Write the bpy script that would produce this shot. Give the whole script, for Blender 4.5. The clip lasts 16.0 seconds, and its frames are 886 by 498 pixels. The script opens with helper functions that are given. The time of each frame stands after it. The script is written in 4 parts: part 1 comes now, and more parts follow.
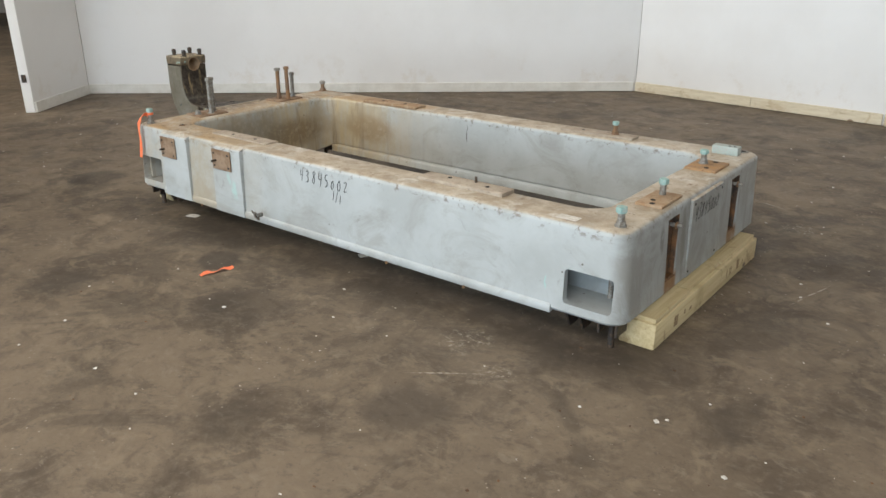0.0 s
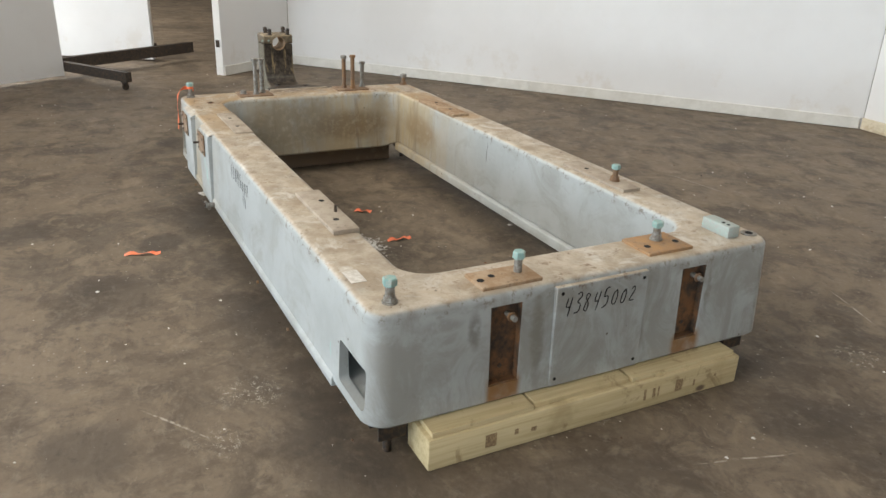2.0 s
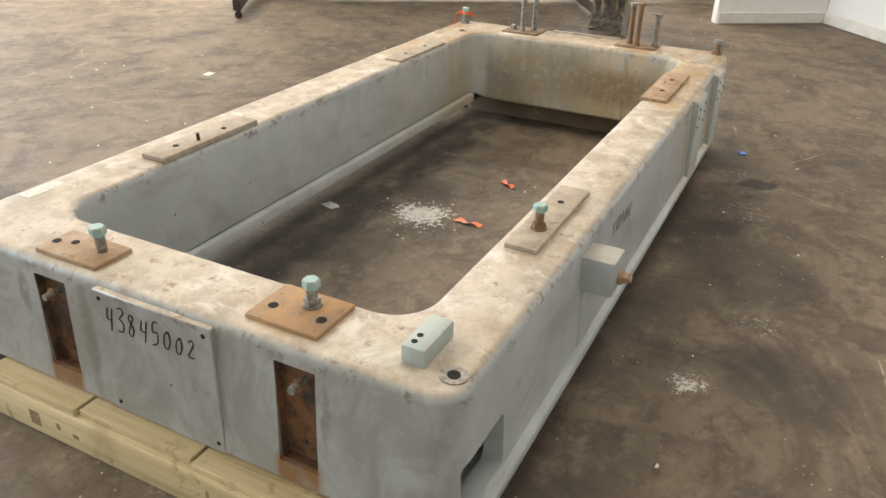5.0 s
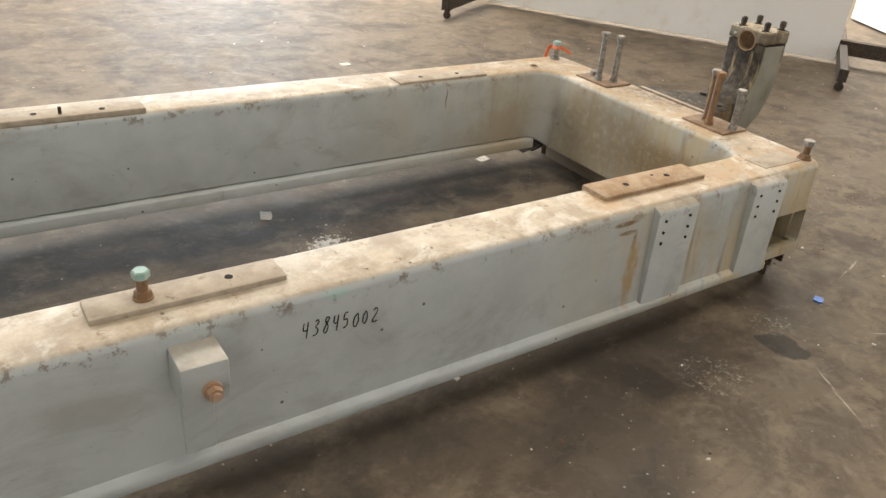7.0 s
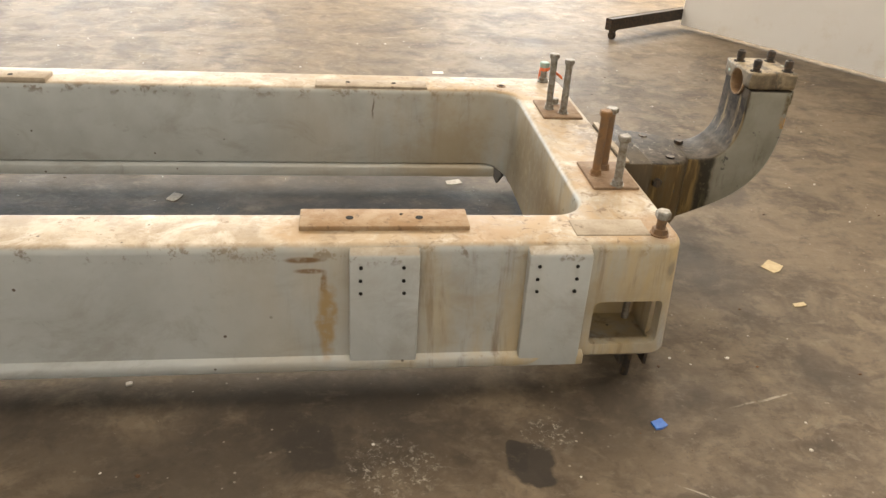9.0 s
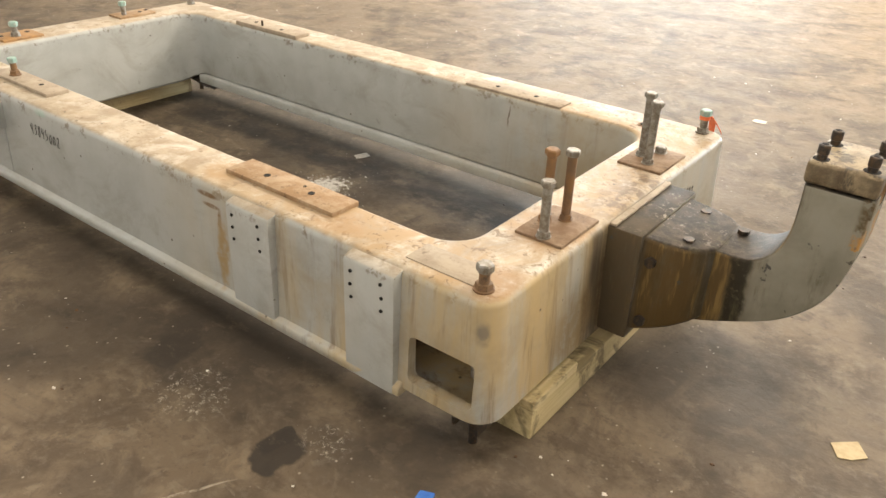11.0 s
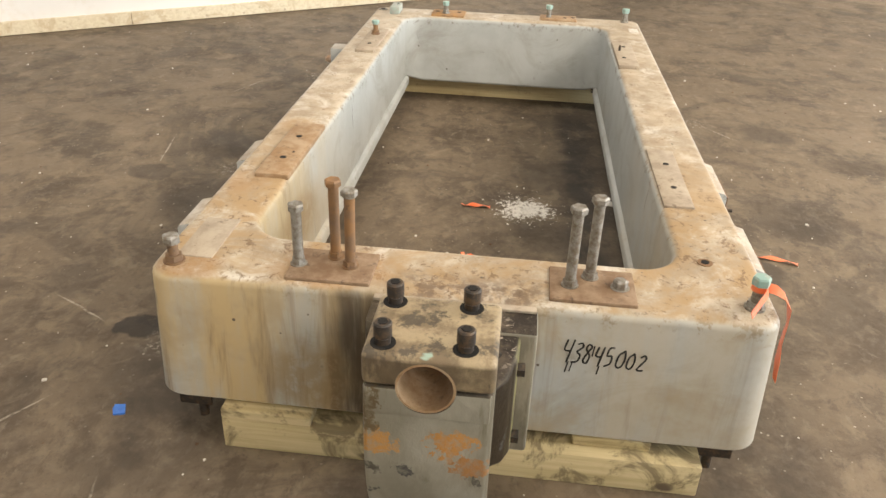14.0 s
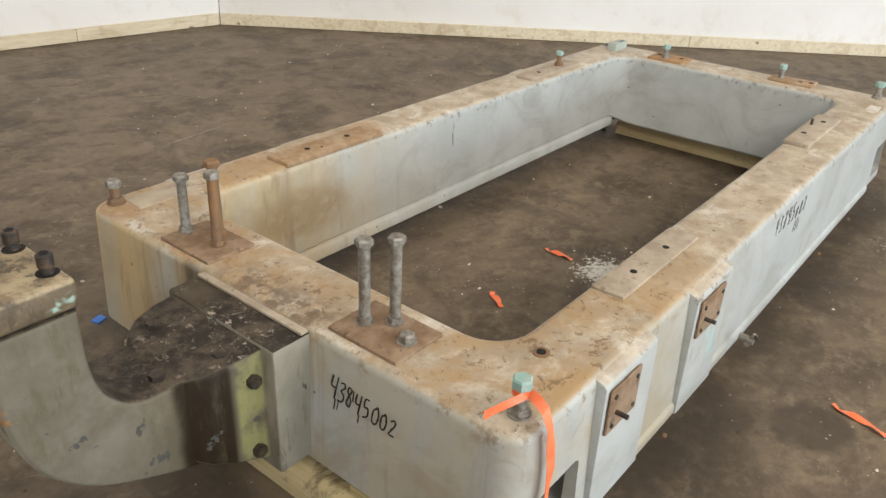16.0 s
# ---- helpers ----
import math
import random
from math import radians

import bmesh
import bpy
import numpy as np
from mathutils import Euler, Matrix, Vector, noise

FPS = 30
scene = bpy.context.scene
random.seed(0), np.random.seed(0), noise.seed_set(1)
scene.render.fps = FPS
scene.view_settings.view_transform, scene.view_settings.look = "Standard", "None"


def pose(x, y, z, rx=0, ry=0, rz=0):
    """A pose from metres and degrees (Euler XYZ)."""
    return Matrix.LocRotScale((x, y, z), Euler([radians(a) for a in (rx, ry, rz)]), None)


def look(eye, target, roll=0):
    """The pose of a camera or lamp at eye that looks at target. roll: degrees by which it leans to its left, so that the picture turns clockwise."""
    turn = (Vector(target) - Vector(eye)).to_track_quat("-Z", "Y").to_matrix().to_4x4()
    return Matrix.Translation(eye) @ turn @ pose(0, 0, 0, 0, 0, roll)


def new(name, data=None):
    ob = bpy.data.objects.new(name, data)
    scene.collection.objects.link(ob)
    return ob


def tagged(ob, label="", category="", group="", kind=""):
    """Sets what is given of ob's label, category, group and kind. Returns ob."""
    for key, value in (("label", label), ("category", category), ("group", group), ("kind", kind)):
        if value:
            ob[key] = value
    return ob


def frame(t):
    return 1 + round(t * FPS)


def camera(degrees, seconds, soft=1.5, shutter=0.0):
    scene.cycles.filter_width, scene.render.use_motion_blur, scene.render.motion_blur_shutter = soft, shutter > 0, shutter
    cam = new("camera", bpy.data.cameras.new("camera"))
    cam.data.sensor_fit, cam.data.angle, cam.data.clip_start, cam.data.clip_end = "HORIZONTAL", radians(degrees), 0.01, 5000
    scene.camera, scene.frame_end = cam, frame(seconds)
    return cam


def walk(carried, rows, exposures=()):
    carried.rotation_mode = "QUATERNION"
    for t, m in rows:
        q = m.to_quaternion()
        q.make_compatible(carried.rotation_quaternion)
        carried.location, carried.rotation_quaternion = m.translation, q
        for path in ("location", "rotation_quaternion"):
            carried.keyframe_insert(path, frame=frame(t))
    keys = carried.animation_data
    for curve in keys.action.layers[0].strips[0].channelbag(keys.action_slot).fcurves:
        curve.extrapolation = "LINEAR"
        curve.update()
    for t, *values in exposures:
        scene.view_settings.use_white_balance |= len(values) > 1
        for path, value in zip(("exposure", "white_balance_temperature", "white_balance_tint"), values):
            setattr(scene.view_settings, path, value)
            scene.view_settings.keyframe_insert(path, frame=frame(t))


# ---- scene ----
cam = camera(60.2, 16.0, soft=1.5)
PATH = [
    (0, (0.049, 0.01, 1.488), (-1.101, 1.477, 0.762), -0.1),
    (0.5, (0.276, 0.443, 1.483), (-0.989, 1.8, 0.737), 0.2),
    (1, (0.497, 0.873, 1.488), (-0.893, 2.098, 0.734), 0.5),
    (1.5, (0.684, 1.322, 1.5), (-0.837, 2.376, 0.742), 1.2),
    (2, (0.723, 1.8, 1.506), (-0.918, 2.651, 0.743), 2.1),
    (2.5, (0.819, 2.316, 1.503), (-0.921, 2.918, 0.722), 1.6),
    (3, (0.768, 2.802, 1.48), (-1.034, 3.119, 0.671), 1.5),
    (5.5, (-0.33, 4.844, 1.451), (-1.784, 3.846, 0.507), 2.1),
    (6, (-0.686, 5.059, 1.458), (-2.001, 3.881, 0.518), 3.0),
    (6.5, (-1.065, 5.32, 1.491), (-2.189, 3.964, 0.543), 3.3),
    (7, (-1.511, 5.483, 1.497), (-2.536, 4.059, 0.538), 5.4),
    (7.5, (-1.933, 5.682, 1.486), (-2.801, 4.156, 0.527), 5.0),
    (8, (-2.395, 5.762, 1.484), (-3.058, 4.144, 0.513), 4.9),
    (8.5, (-2.869, 5.792, 1.497), (-3.326, 4.106, 0.523), 3.6),
    (9, (-3.344, 5.854, 1.514), (-3.586, 4.126, 0.537), 3.6),
    (11.5, (-5.363, 5.046, 1.514), (-4.046, 3.887, 0.553), 2.0),
    (12, (-5.549, 4.704, 1.504), (-4.037, 3.787, 0.57), 2.2),
    (12.5, (-5.752, 4.329, 1.496), (-4.125, 3.629, 0.568), 2.3),
    (13, (-5.846, 3.963, 1.491), (-4.14, 3.562, 0.528), 2.2),
    (13.5, (-5.824, 3.58, 1.518), (-4.084, 3.458, 0.538), 2.3),
    (14, (-5.835, 3.16, 1.511), (-4.095, 3.328, 0.539), 2.1),
    (14.5, (-5.685, 2.824, 1.483), (-3.991, 3.279, 0.524), 2.3),
    (15, (-5.547, 2.5, 1.485), (-3.924, 3.189, 0.542), 2.7),
    (15.5, (-5.4, 2.168, 1.494), (-3.9, 3.105, 0.562), 2.2),
    (16, (-5.25, 1.953, 1.497), (-3.856, 3.044, 0.567), 2.7),
]
EXPOSURES = [(0, 0.03, 6300, 9), (1, 0.12, 6300, 9), (2, 0.18, 6320, 9), (3, 0.28, 6500, 9), (5.5, 0.65, 6650, 10), (7, 0.65, 6750, 10), (9, 0.7, 7500, 12), (11.5, 0.9, 7450, 12), (12.5, 0.86, 7300, 12), (13.5, 0.76, 7200, 12), (15, 0.5, 7000, 11), (16, 0.25, 6650, 10)]
walk(cam, [(t, look(eye, target, roll)) for t, eye, target, roll in PATH], EXPOSURES)

# ---- light ----
world = bpy.data.worlds.new("world")
scene.world = world
world.use_nodes = True
sky = world.node_tree.nodes.new("ShaderNodeTexSky")
sky.sky_type, sky.sun_disc, sky.sun_elevation, sky.sun_rotation = "NISHITA", False, radians(35), radians(150)
world.node_tree.links.new(sky.outputs[0], world.node_tree.nodes["Background"].inputs[0])
world.node_tree.nodes["Background"].inputs[1].default_value = 0.08


def area_lamp(name, eye, target, sx, sy, watts, colour):
    lamp = bpy.data.lights.new(name, "AREA")
    lamp.shape, lamp.size, lamp.size_y, lamp.energy, lamp.color = "RECTANGLE", sx, sy, watts, colour
    ob = new(name, lamp)
    ob.matrix_world = look(eye, target)
    return ob


# daylight lamps in unseen openings of the south wall, and added fill lamps overhead
# the first, western opening is there to brighten the far partition
UNSEEN_DOORS = [(-10.5, -5.5), (-1.0, 8.0)]      # from x to x, both 4.2 m high
ROOF_FILLS = [(-13.5, -10.0, -6.0, 1.0, 1150), (-8.5, -4.5, -8.0, -2.0, 570), (-2.5, 1.5, -8.0, -2.0, 560), (3.5, 7.5, -8.0, -1.0, 300), (-5.0, -2.0, 3.0, 6.0, 125)]
for (xa, xb), watts in zip(UNSEEN_DOORS, (800, 1150)):
    area_lamp("unseen_door_daylight", ((xa + xb) / 2, -13.9, 2.1), ((xa + xb) / 2, 0, 2.1), xb - xa - 0.4, 4.0, watts, (0.68, 0.84, 1.0))
for xa, xb, ya, yb, watts in ROOF_FILLS:
    area_lamp("roof_fill", ((xa + xb) / 2, (ya + yb) / 2, 6.03), ((xa + xb) / 2, (ya + yb) / 2, 0), xb - xa, yb - ya, watts, (1.0, 0.93, 0.82))


# ---- materials ----
class Nodes:
    """Short hand for building a node material."""

    def __init__(self, name, rough=0.6, metal=0.0):
        self.mat = bpy.data.materials.new(name)
        self.mat.use_nodes = True
        self.tree = self.mat.node_tree
        self.bsdf = self.tree.nodes["Principled BSDF"]
        self.bsdf.inputs["Roughness"].default_value = rough
        self.bsdf.inputs["Metallic"].default_value = metal
        self.geo = self.tree.nodes.new("ShaderNodeNewGeometry")
        self.pos = self.geo.outputs["Position"]

    def put(self, socket, value):
        if hasattr(value, "links"):
            self.tree.links.new(value, socket)
        elif isinstance(value, tuple) and len(value) == 3 and socket.type == "RGBA":
            socket.default_value = (*value, 1)
        else:
            socket.default_value = value

    def scaled(self, sx, sy, sz, vec=None):
        n = self.tree.nodes.new("ShaderNodeVectorMath")
        n.operation = "MULTIPLY"
        self.put(n.inputs[0], vec or self.pos)
        n.inputs[1].default_value = (sx, sy, sz)
        return n.outputs[0]

    def noise(self, scale, detail=4, rough=0.55, vec=None, distort=0.0):
        n = self.tree.nodes.new("ShaderNodeTexNoise")
        self.put(n.inputs["Vector"], vec or self.pos)
        n.inputs["Scale"].default_value, n.inputs["Detail"].default_value = scale, detail
        n.inputs["Roughness"].default_value, n.inputs["Distortion"].default_value = rough, distort
        return n.outputs[0]

    def voronoi(self, scale, vec=None, feature="F1"):
        n = self.tree.nodes.new("ShaderNodeTexVoronoi")
        n.feature = feature
        self.put(n.inputs["Vector"], vec or self.pos)
        n.inputs["Scale"].default_value = scale
        return n.outputs["Distance"]

    def span(self, value, a, b, c=0.0, d=1.0):
        n = self.tree.nodes.new("ShaderNodeMapRange")
        n.interpolation_type = "SMOOTHSTEP"
        self.put(n.inputs[0], value)
        for i, v in enumerate((a, b, c, d)):
            n.inputs[i + 1].default_value = v
        return n.outputs[0]

    def calc(self, op, a, b=0.0):
        n = self.tree.nodes.new("ShaderNodeMath")
        n.operation = op
        self.put(n.inputs[0], a)
        self.put(n.inputs[1], b)
        return n.outputs[0]

    def axis(self, i, vec=None):
        n = self.tree.nodes.new("ShaderNodeSeparateXYZ")
        self.put(n.inputs[0], vec or self.pos)
        return n.outputs[i]

    def mix(self, fac, a, b):
        n = self.tree.nodes.new("ShaderNodeMix")
        n.data_type = "RGBA"
        self.put(n.inputs[0], fac)
        self.put(n.inputs[6], a)
        self.put(n.inputs[7], b)
        return n.outputs[2]

    def away(self, point, vec):
        n = self.tree.nodes.new("ShaderNodeVectorMath")
        n.operation = "DISTANCE"
        self.put(n.inputs[0], vec)
        n.inputs[1].default_value = point
        return n.outputs["Value"]

    def warped(self, amount, scale):
        n = self.tree.nodes.new("ShaderNodeTexNoise")
        self.put(n.inputs["Vector"], self.pos)
        n.inputs["Scale"].default_value, n.inputs["Detail"].default_value = scale, 4
        m = self.tree.nodes.new("ShaderNodeVectorMath")
        m.operation = "MULTIPLY_ADD"
        self.put(m.inputs[0], n.outputs["Color"])
        m.inputs[1].default_value = (amount, amount, 0)
        self.put(m.inputs[2], self.pos)
        k = self.tree.nodes.new("ShaderNodeVectorMath")
        k.operation = "SUBTRACT"
        self.put(k.inputs[0], m.outputs[0])
        k.inputs[1].default_value = (amount / 2, amount / 2, 0)
        return k.outputs[0]

    def done(self, colour, bump=None, strength=0.3, depth=0.004, rough=None):
        self.put(self.bsdf.inputs["Base Color"], colour)
        if rough is not None:
            self.put(self.bsdf.inputs["Roughness"], rough)
        if bump is not None:
            n = self.tree.nodes.new("ShaderNodeBump")
            n.inputs["Strength"].default_value, n.inputs["Distance"].default_value = strength, depth
            self.put(n.inputs["Height"], bump)
            self.tree.links.new(n.outputs[0], self.bsdf.inputs["Normal"])
        return self.mat


def make_floor():
    n = Nodes("stained_concrete")
    big, mid, fine = n.noise(0.55, 5, 0.6), n.noise(2.4, 6, 0.62, distort=0.5), n.noise(30, 4, 0.6)
    c = n.mix(n.span(big, 0.35, 0.68), (0.134, 0.101, 0.069), (0.186, 0.143, 0.099))
    c = n.mix(n.span(mid, 0.46, 0.66, 0, 0.70), c, (0.058, 0.043, 0.030))
    c = n.mix(n.span(n.noise(5.0, 6, 0.65, distort=0.7), 0.51, 0.63, 0, 0.42), c, (0.050, 0.037, 0.026))
    c = n.mix(n.span(n.noise(6.5, 5, 0.65, distort=0.6), 0.52, 0.68, 0, 0.6), c, (0.235, 0.182, 0.125))
    c = n.mix(n.span(fine, 0.48, 0.74, 0, 0.4), c, (0.21, 0.172, 0.13))
    c = n.mix(n.span(n.noise(17, 5, 0.7), 0.55, 0.70, 0, 0.45), c, (0.056, 0.044, 0.033))
    c = n.mix(n.span(n.noise(10, 6, 0.7, n.scaled(1, 1.7, 1), 0.5), 0.57, 0.66, 0, 0.4), c, (0.235, 0.195, 0.148))
    c = n.mix(n.span(n.noise(1.3, 6, 0.7, distort=0.9), 0.52, 0.62, 0, 0.5), c, (0.060, 0.047, 0.034))
    # oil stains
    w = n.warped(0.16, 7)
    for x, y, r, k, soft in ((-3.835, 4.375, 0.088, 0.92, 0.8), (-3.80, 4.34, 0.05, 0.9, 0.8), (-3.12, 2.17, 0.14, 0.65, 0.6), (-3.23, 4.27, 0.085, 0.65, 0.7), (-1.47, 1.74, 0.20, 0.5, 0.5), (-2.9, 4.45, 0.34, 0.55, 0.5), (-3.3, 4.18, 0.3, 0.5, 0.5),
                             (-2.2, 4.65, 0.26, 0.5, 0.5), (-5.1, 2.6, 0.22, 0.6, 0.6), (-3.5, 1.55, 0.22, 0.5, 0.5), (-2.6, 1.9, 0.3, 0.4, 0.4), (-3.6, 4.75, 0.14, 0.4, 0.5), (-2.3, 2.95, 0.25, 0.45, 0.5), (-4.3, 4.9, 0.25, 0.35, 0.5),
                             (-4.6, 3.3, 0.38, 0.55, 0.5), (-2.95, 3.0, 0.18, 0.45, 0.5), (-2.6, 4.9, 0.12, 0.5, 0.7), (-5.6, 3.9, 0.2, 0.4, 0.5), (-4.9, 4.0, 0.13, 0.5, 0.7)):
        c = n.mix(n.span(n.away((x, y, 0), w), r, r * soft, 0, k), c, (0.034, 0.028, 0.023))
    # grime under and along the machine base, with the shade there painted in
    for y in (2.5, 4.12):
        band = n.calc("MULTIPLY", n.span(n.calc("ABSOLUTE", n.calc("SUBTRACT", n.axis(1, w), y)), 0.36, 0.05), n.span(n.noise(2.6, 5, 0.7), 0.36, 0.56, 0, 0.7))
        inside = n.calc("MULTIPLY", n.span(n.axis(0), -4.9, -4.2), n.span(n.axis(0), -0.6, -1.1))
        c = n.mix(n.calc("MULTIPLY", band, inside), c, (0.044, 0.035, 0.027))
    # black strip for the shadow and dirt inside the south beam
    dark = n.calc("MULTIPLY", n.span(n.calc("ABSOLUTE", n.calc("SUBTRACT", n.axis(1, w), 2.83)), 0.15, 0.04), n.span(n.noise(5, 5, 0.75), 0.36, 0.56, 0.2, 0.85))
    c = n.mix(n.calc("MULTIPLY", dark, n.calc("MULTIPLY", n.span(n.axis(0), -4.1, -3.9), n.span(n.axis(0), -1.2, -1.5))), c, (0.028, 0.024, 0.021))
    # chalky spill inside the frame and small pale scuffs
    heap = n.calc("ADD", n.noise(42, 5, 0.8), n.span(n.away((-2.70, 3.10, 0), w), 0.24, 0.0, -0.12, 0.20))
    heap2 = n.calc("ADD", n.noise(36, 5, 0.8), n.span(n.away((-2.06, 4.405, 0), w), 0.11, 0.0, -0.12, 0.14))
    spill = n.calc("MAXIMUM", n.span(heap, 0.56, 0.64), n.span(heap2, 0.57, 0.64, 0, 0.85))
    c = n.mix(spill, c, (0.66, 0.63, 0.58))
    for x, y, r in ((-2.06, 4.40, 0.10), (-3.45, 4.35, 0.16), (-2.5, 4.55, 0.1), (-1.6, 2.25, 0.14), (-3.9, 4.25, 0.1), (-0.9, 4.5, 0.12), (-1.0, 3.3, 0.1), (-1.35, 2.1, 0.12)):
        patch = n.calc("MULTIPLY", n.span(n.away((x, y, 0), w), r, r * 0.3), n.span(n.noise(40, 5, 0.85), 0.52, 0.64, 0, 0.85))
        c = n.mix(patch, c, (0.45, 0.41, 0.35))
    specks = n.calc("MULTIPLY", n.span(n.voronoi(24), 0.12, 0.06), n.span(n.noise(2.1, 3), 0.46, 0.62))
    c = n.mix(n.calc("MULTIPLY", specks, 0.6), c, (0.48, 0.43, 0.36))
    # single long scratches: x, y, heading, half length
    thin = n.warped(0.03, 5)
    for x, y, turn, half in ((-3.76, 4.62, 62, 0.16), (-4.62, 4.14, 15, 0.14), (-4.35, 4.55, -30, 0.2), (-2.3, 4.95, 12, 0.25), (-1.2, 4.9, -20, 0.2), (-1.5, 2.0, 35, 0.18), (-0.6, 3.6, 75, 0.2), (-2.9, 5.6, 8, 0.3)):
        g = n.tree.nodes.new("ShaderNodeMapping")
        g.vector_type = "TEXTURE"
        n.put(g.inputs["Vector"], thin)
        g.inputs["Location"].default_value, g.inputs["Rotation"].default_value, g.inputs["Scale"].default_value = (x, y, 0), (0, 0, radians(turn)), (half, 0.006, 1)
        mark = n.calc("MULTIPLY", n.span(n.away((0, 0, 0), g.outputs[0]), 1.0, 0.5), n.span(n.noise(24, 3, 0.7), 0.36, 0.56, 0, 0.75))
        c = n.mix(mark, c, (0.40, 0.36, 0.30))
    # caked dirt, ragged and drawn out one way
    cake = n.noise(1.0, 7, 0.72, n.scaled(6.0, 8.5, 1), 0.25)
    c = n.mix(n.calc("MULTIPLY", n.span(cake, 0.50, 0.62, 0, 0.60), n.span(n.noise(0.9, 4, 0.6), 0.44, 0.60, 0.0, 1.0)), c, (0.066, 0.050, 0.035))
    c = n.mix(n.span(cake, 0.44, 0.34, 0, 0.25), c, (0.23, 0.182, 0.13))
    c = n.mix(n.span(n.noise(85, 4, 0.75), 0.56, 0.70, 0, 0.40), c, (0.055, 0.043, 0.032))
    rough = n.span(n.noise(4.5, 5, 0.6), 0.3, 0.75, 0.58, 0.72)
    n.bsdf.inputs["Specular IOR Level"].default_value = 0.3
    bump = n.calc("ADD", n.calc("ADD", n.calc("MULTIPLY", mid, 0.6), n.calc("MULTIPLY", fine, 0.4)), n.calc("MULTIPLY", cake, 1.0))
    return n.done(c, bump, 0.35, 0.008, rough)


def make_casting(name, wear):
    """Grey machine paint: dusty on top, rust-streaked towards the west end."""
    n = Nodes(name, 0.5)
    fine, mid = n.noise(55, 4, 0.6), n.noise(5.5, 5, 0.6)
    c = n.mix(n.span(mid, 0.35, 0.7), (0.40, 0.425, 0.425), (0.345, 0.365, 0.36))
    up = n.axis(2, n.geo.outputs["Normal"])
    west = n.span(n.axis(0), -2.7, -4.15)
    north = n.span(n.axis(1), 2.6, 3.9, 0.35, 1.0)
    west = n.calc("MULTIPLY", west, wear)
    worn = n.calc("MULTIPLY", west, north)
    # scuffs
    c = n.mix(n.span(n.noise(11, 5, 0.75, distort=0.8), 0.60, 0.74, 0, 0.5), c, (0.20, 0.195, 0.18))
    smudge = n.noise(2.6, 6, 0.7, n.scaled(1, 1, 1.5), 1.1)
    c = n.mix(n.span(smudge, 0.48, 0.68, 0, 0.45), c, (0.235, 0.225, 0.195))
    east = n.span(n.axis(0), -1.12, -1.04)
    c = n.mix(n.calc("MULTIPLY", east, n.span(n.noise(4.4, 6, 0.7, n.scaled(1, 1.6, 1), 0.9), 0.38, 0.62, 0.25, 0.75)), c, (0.215, 0.205, 0.18))
    # paint broken away along the upper edges
    rim = n.calc("MULTIPLY", n.span(n.axis(2), 0.455, 0.495), n.span(n.noise(22, 5, 0.75), 0.54, 0.62))
    c = n.mix(n.calc("MULTIPLY", rim, 0.8), c, (0.15, 0.115, 0.08))
    # runs of rusty water down the sides
    run = n.noise(1.0, 5, 0.65, n.scaled(5, 5, 1.1))
    c = n.mix(n.calc("MULTIPLY", n.span(run, 0.30, 0.62), n.calc("MULTIPLY", worn, 1.0)), c, (0.45, 0.345, 0.19))
    run2 = n.noise(1.0, 5, 0.7, n.scaled(13, 13, 1.3), 0.4)
    c = n.mix(n.calc("MULTIPLY", n.span(run2, 0.52, 0.72), n.calc("MULTIPLY", worn, 0.85)), c, (0.16, 0.105, 0.055))
    c = n.mix(n.calc("MULTIPLY", n.span(n.noise(2.3, 5, 0.7), 0.45, 0.64), n.calc("MULTIPLY", west, 0.75)), c, (0.33, 0.265, 0.17))
    # dust and rust lying on top
    flat = n.calc("MULTIPLY", n.span(up, 0.55, 0.97), n.span(n.axis(2), 0.44, 0.49))
    dust = n.mix(n.span(n.noise(9, 6, 0.7), 0.35, 0.68), (0.31, 0.25, 0.18), (0.50, 0.435, 0.345))
    dust = n.mix(n.span(n.noise(6.5, 6, 0.7, distort=0.5), 0.50, 0.68, 0, 0.85), dust, (0.62, 0.59, 0.53))
    dust = n.mix(n.calc("MULTIPLY", n.span(n.noise(4.2, 6, 0.75, distort=0.7), 0.40, 0.62), n.span(west, 0, 1, 0.22, 1.0)), dust, (0.35, 0.235, 0.12))
    dust = n.mix(n.calc("MULTIPLY", n.span(n.noise(28, 5, 0.75, distort=0.6), 0.55, 0.63), n.span(west, 0, 1, 0.2, 0.8)), dust, (0.15, 0.09, 0.045))
    dust = n.mix(n.span(n.noise(19, 5, 0.75), 0.58, 0.68, 0, 0.8), dust, (0.17, 0.105, 0.055))
    c = n.mix(n.calc("MULTIPLY", flat, n.span(n.noise(3.0, 5, 0.7), 0.22, 0.52, 0.55, 1.0)), c, dust)
    # rust run out of the end slots
    for y in (2.94, 3.70):
        w = n.warped(0.05, 9)
        spot = n.calc("MULTIPLY", n.span(n.calc("ABSOLUTE", n.calc("SUBTRACT", n.axis(1, w), y)), 0.075, 0.045), n.calc("MULTIPLY", n.span(n.axis(2, n.warped(0.05, 9)), 0.235, 0.195), n.span(n.axis(0), -1.06, -1.045)))
        c = n.mix(n.calc("MULTIPLY", spot, n.span(n.noise(12, 5, 0.7), 0.3, 0.6, 0.55, 0.95)), c, (0.20, 0.095, 0.028))
    # black runs beside the arm
    w2 = n.warped(0.05, 6)
    tar = n.calc("MULTIPLY", n.calc("MULTIPLY", n.span(n.calc("ABSOLUTE", n.calc("SUBTRACT", n.axis(1, w2), 3.52)), 0.075, 0.02), n.span(n.axis(0), -4.27, -4.30)), n.span(run2, 0.34, 0.56, 0.35, 0.95))
    c = n.mix(tar, c, (0.075, 0.055, 0.035))
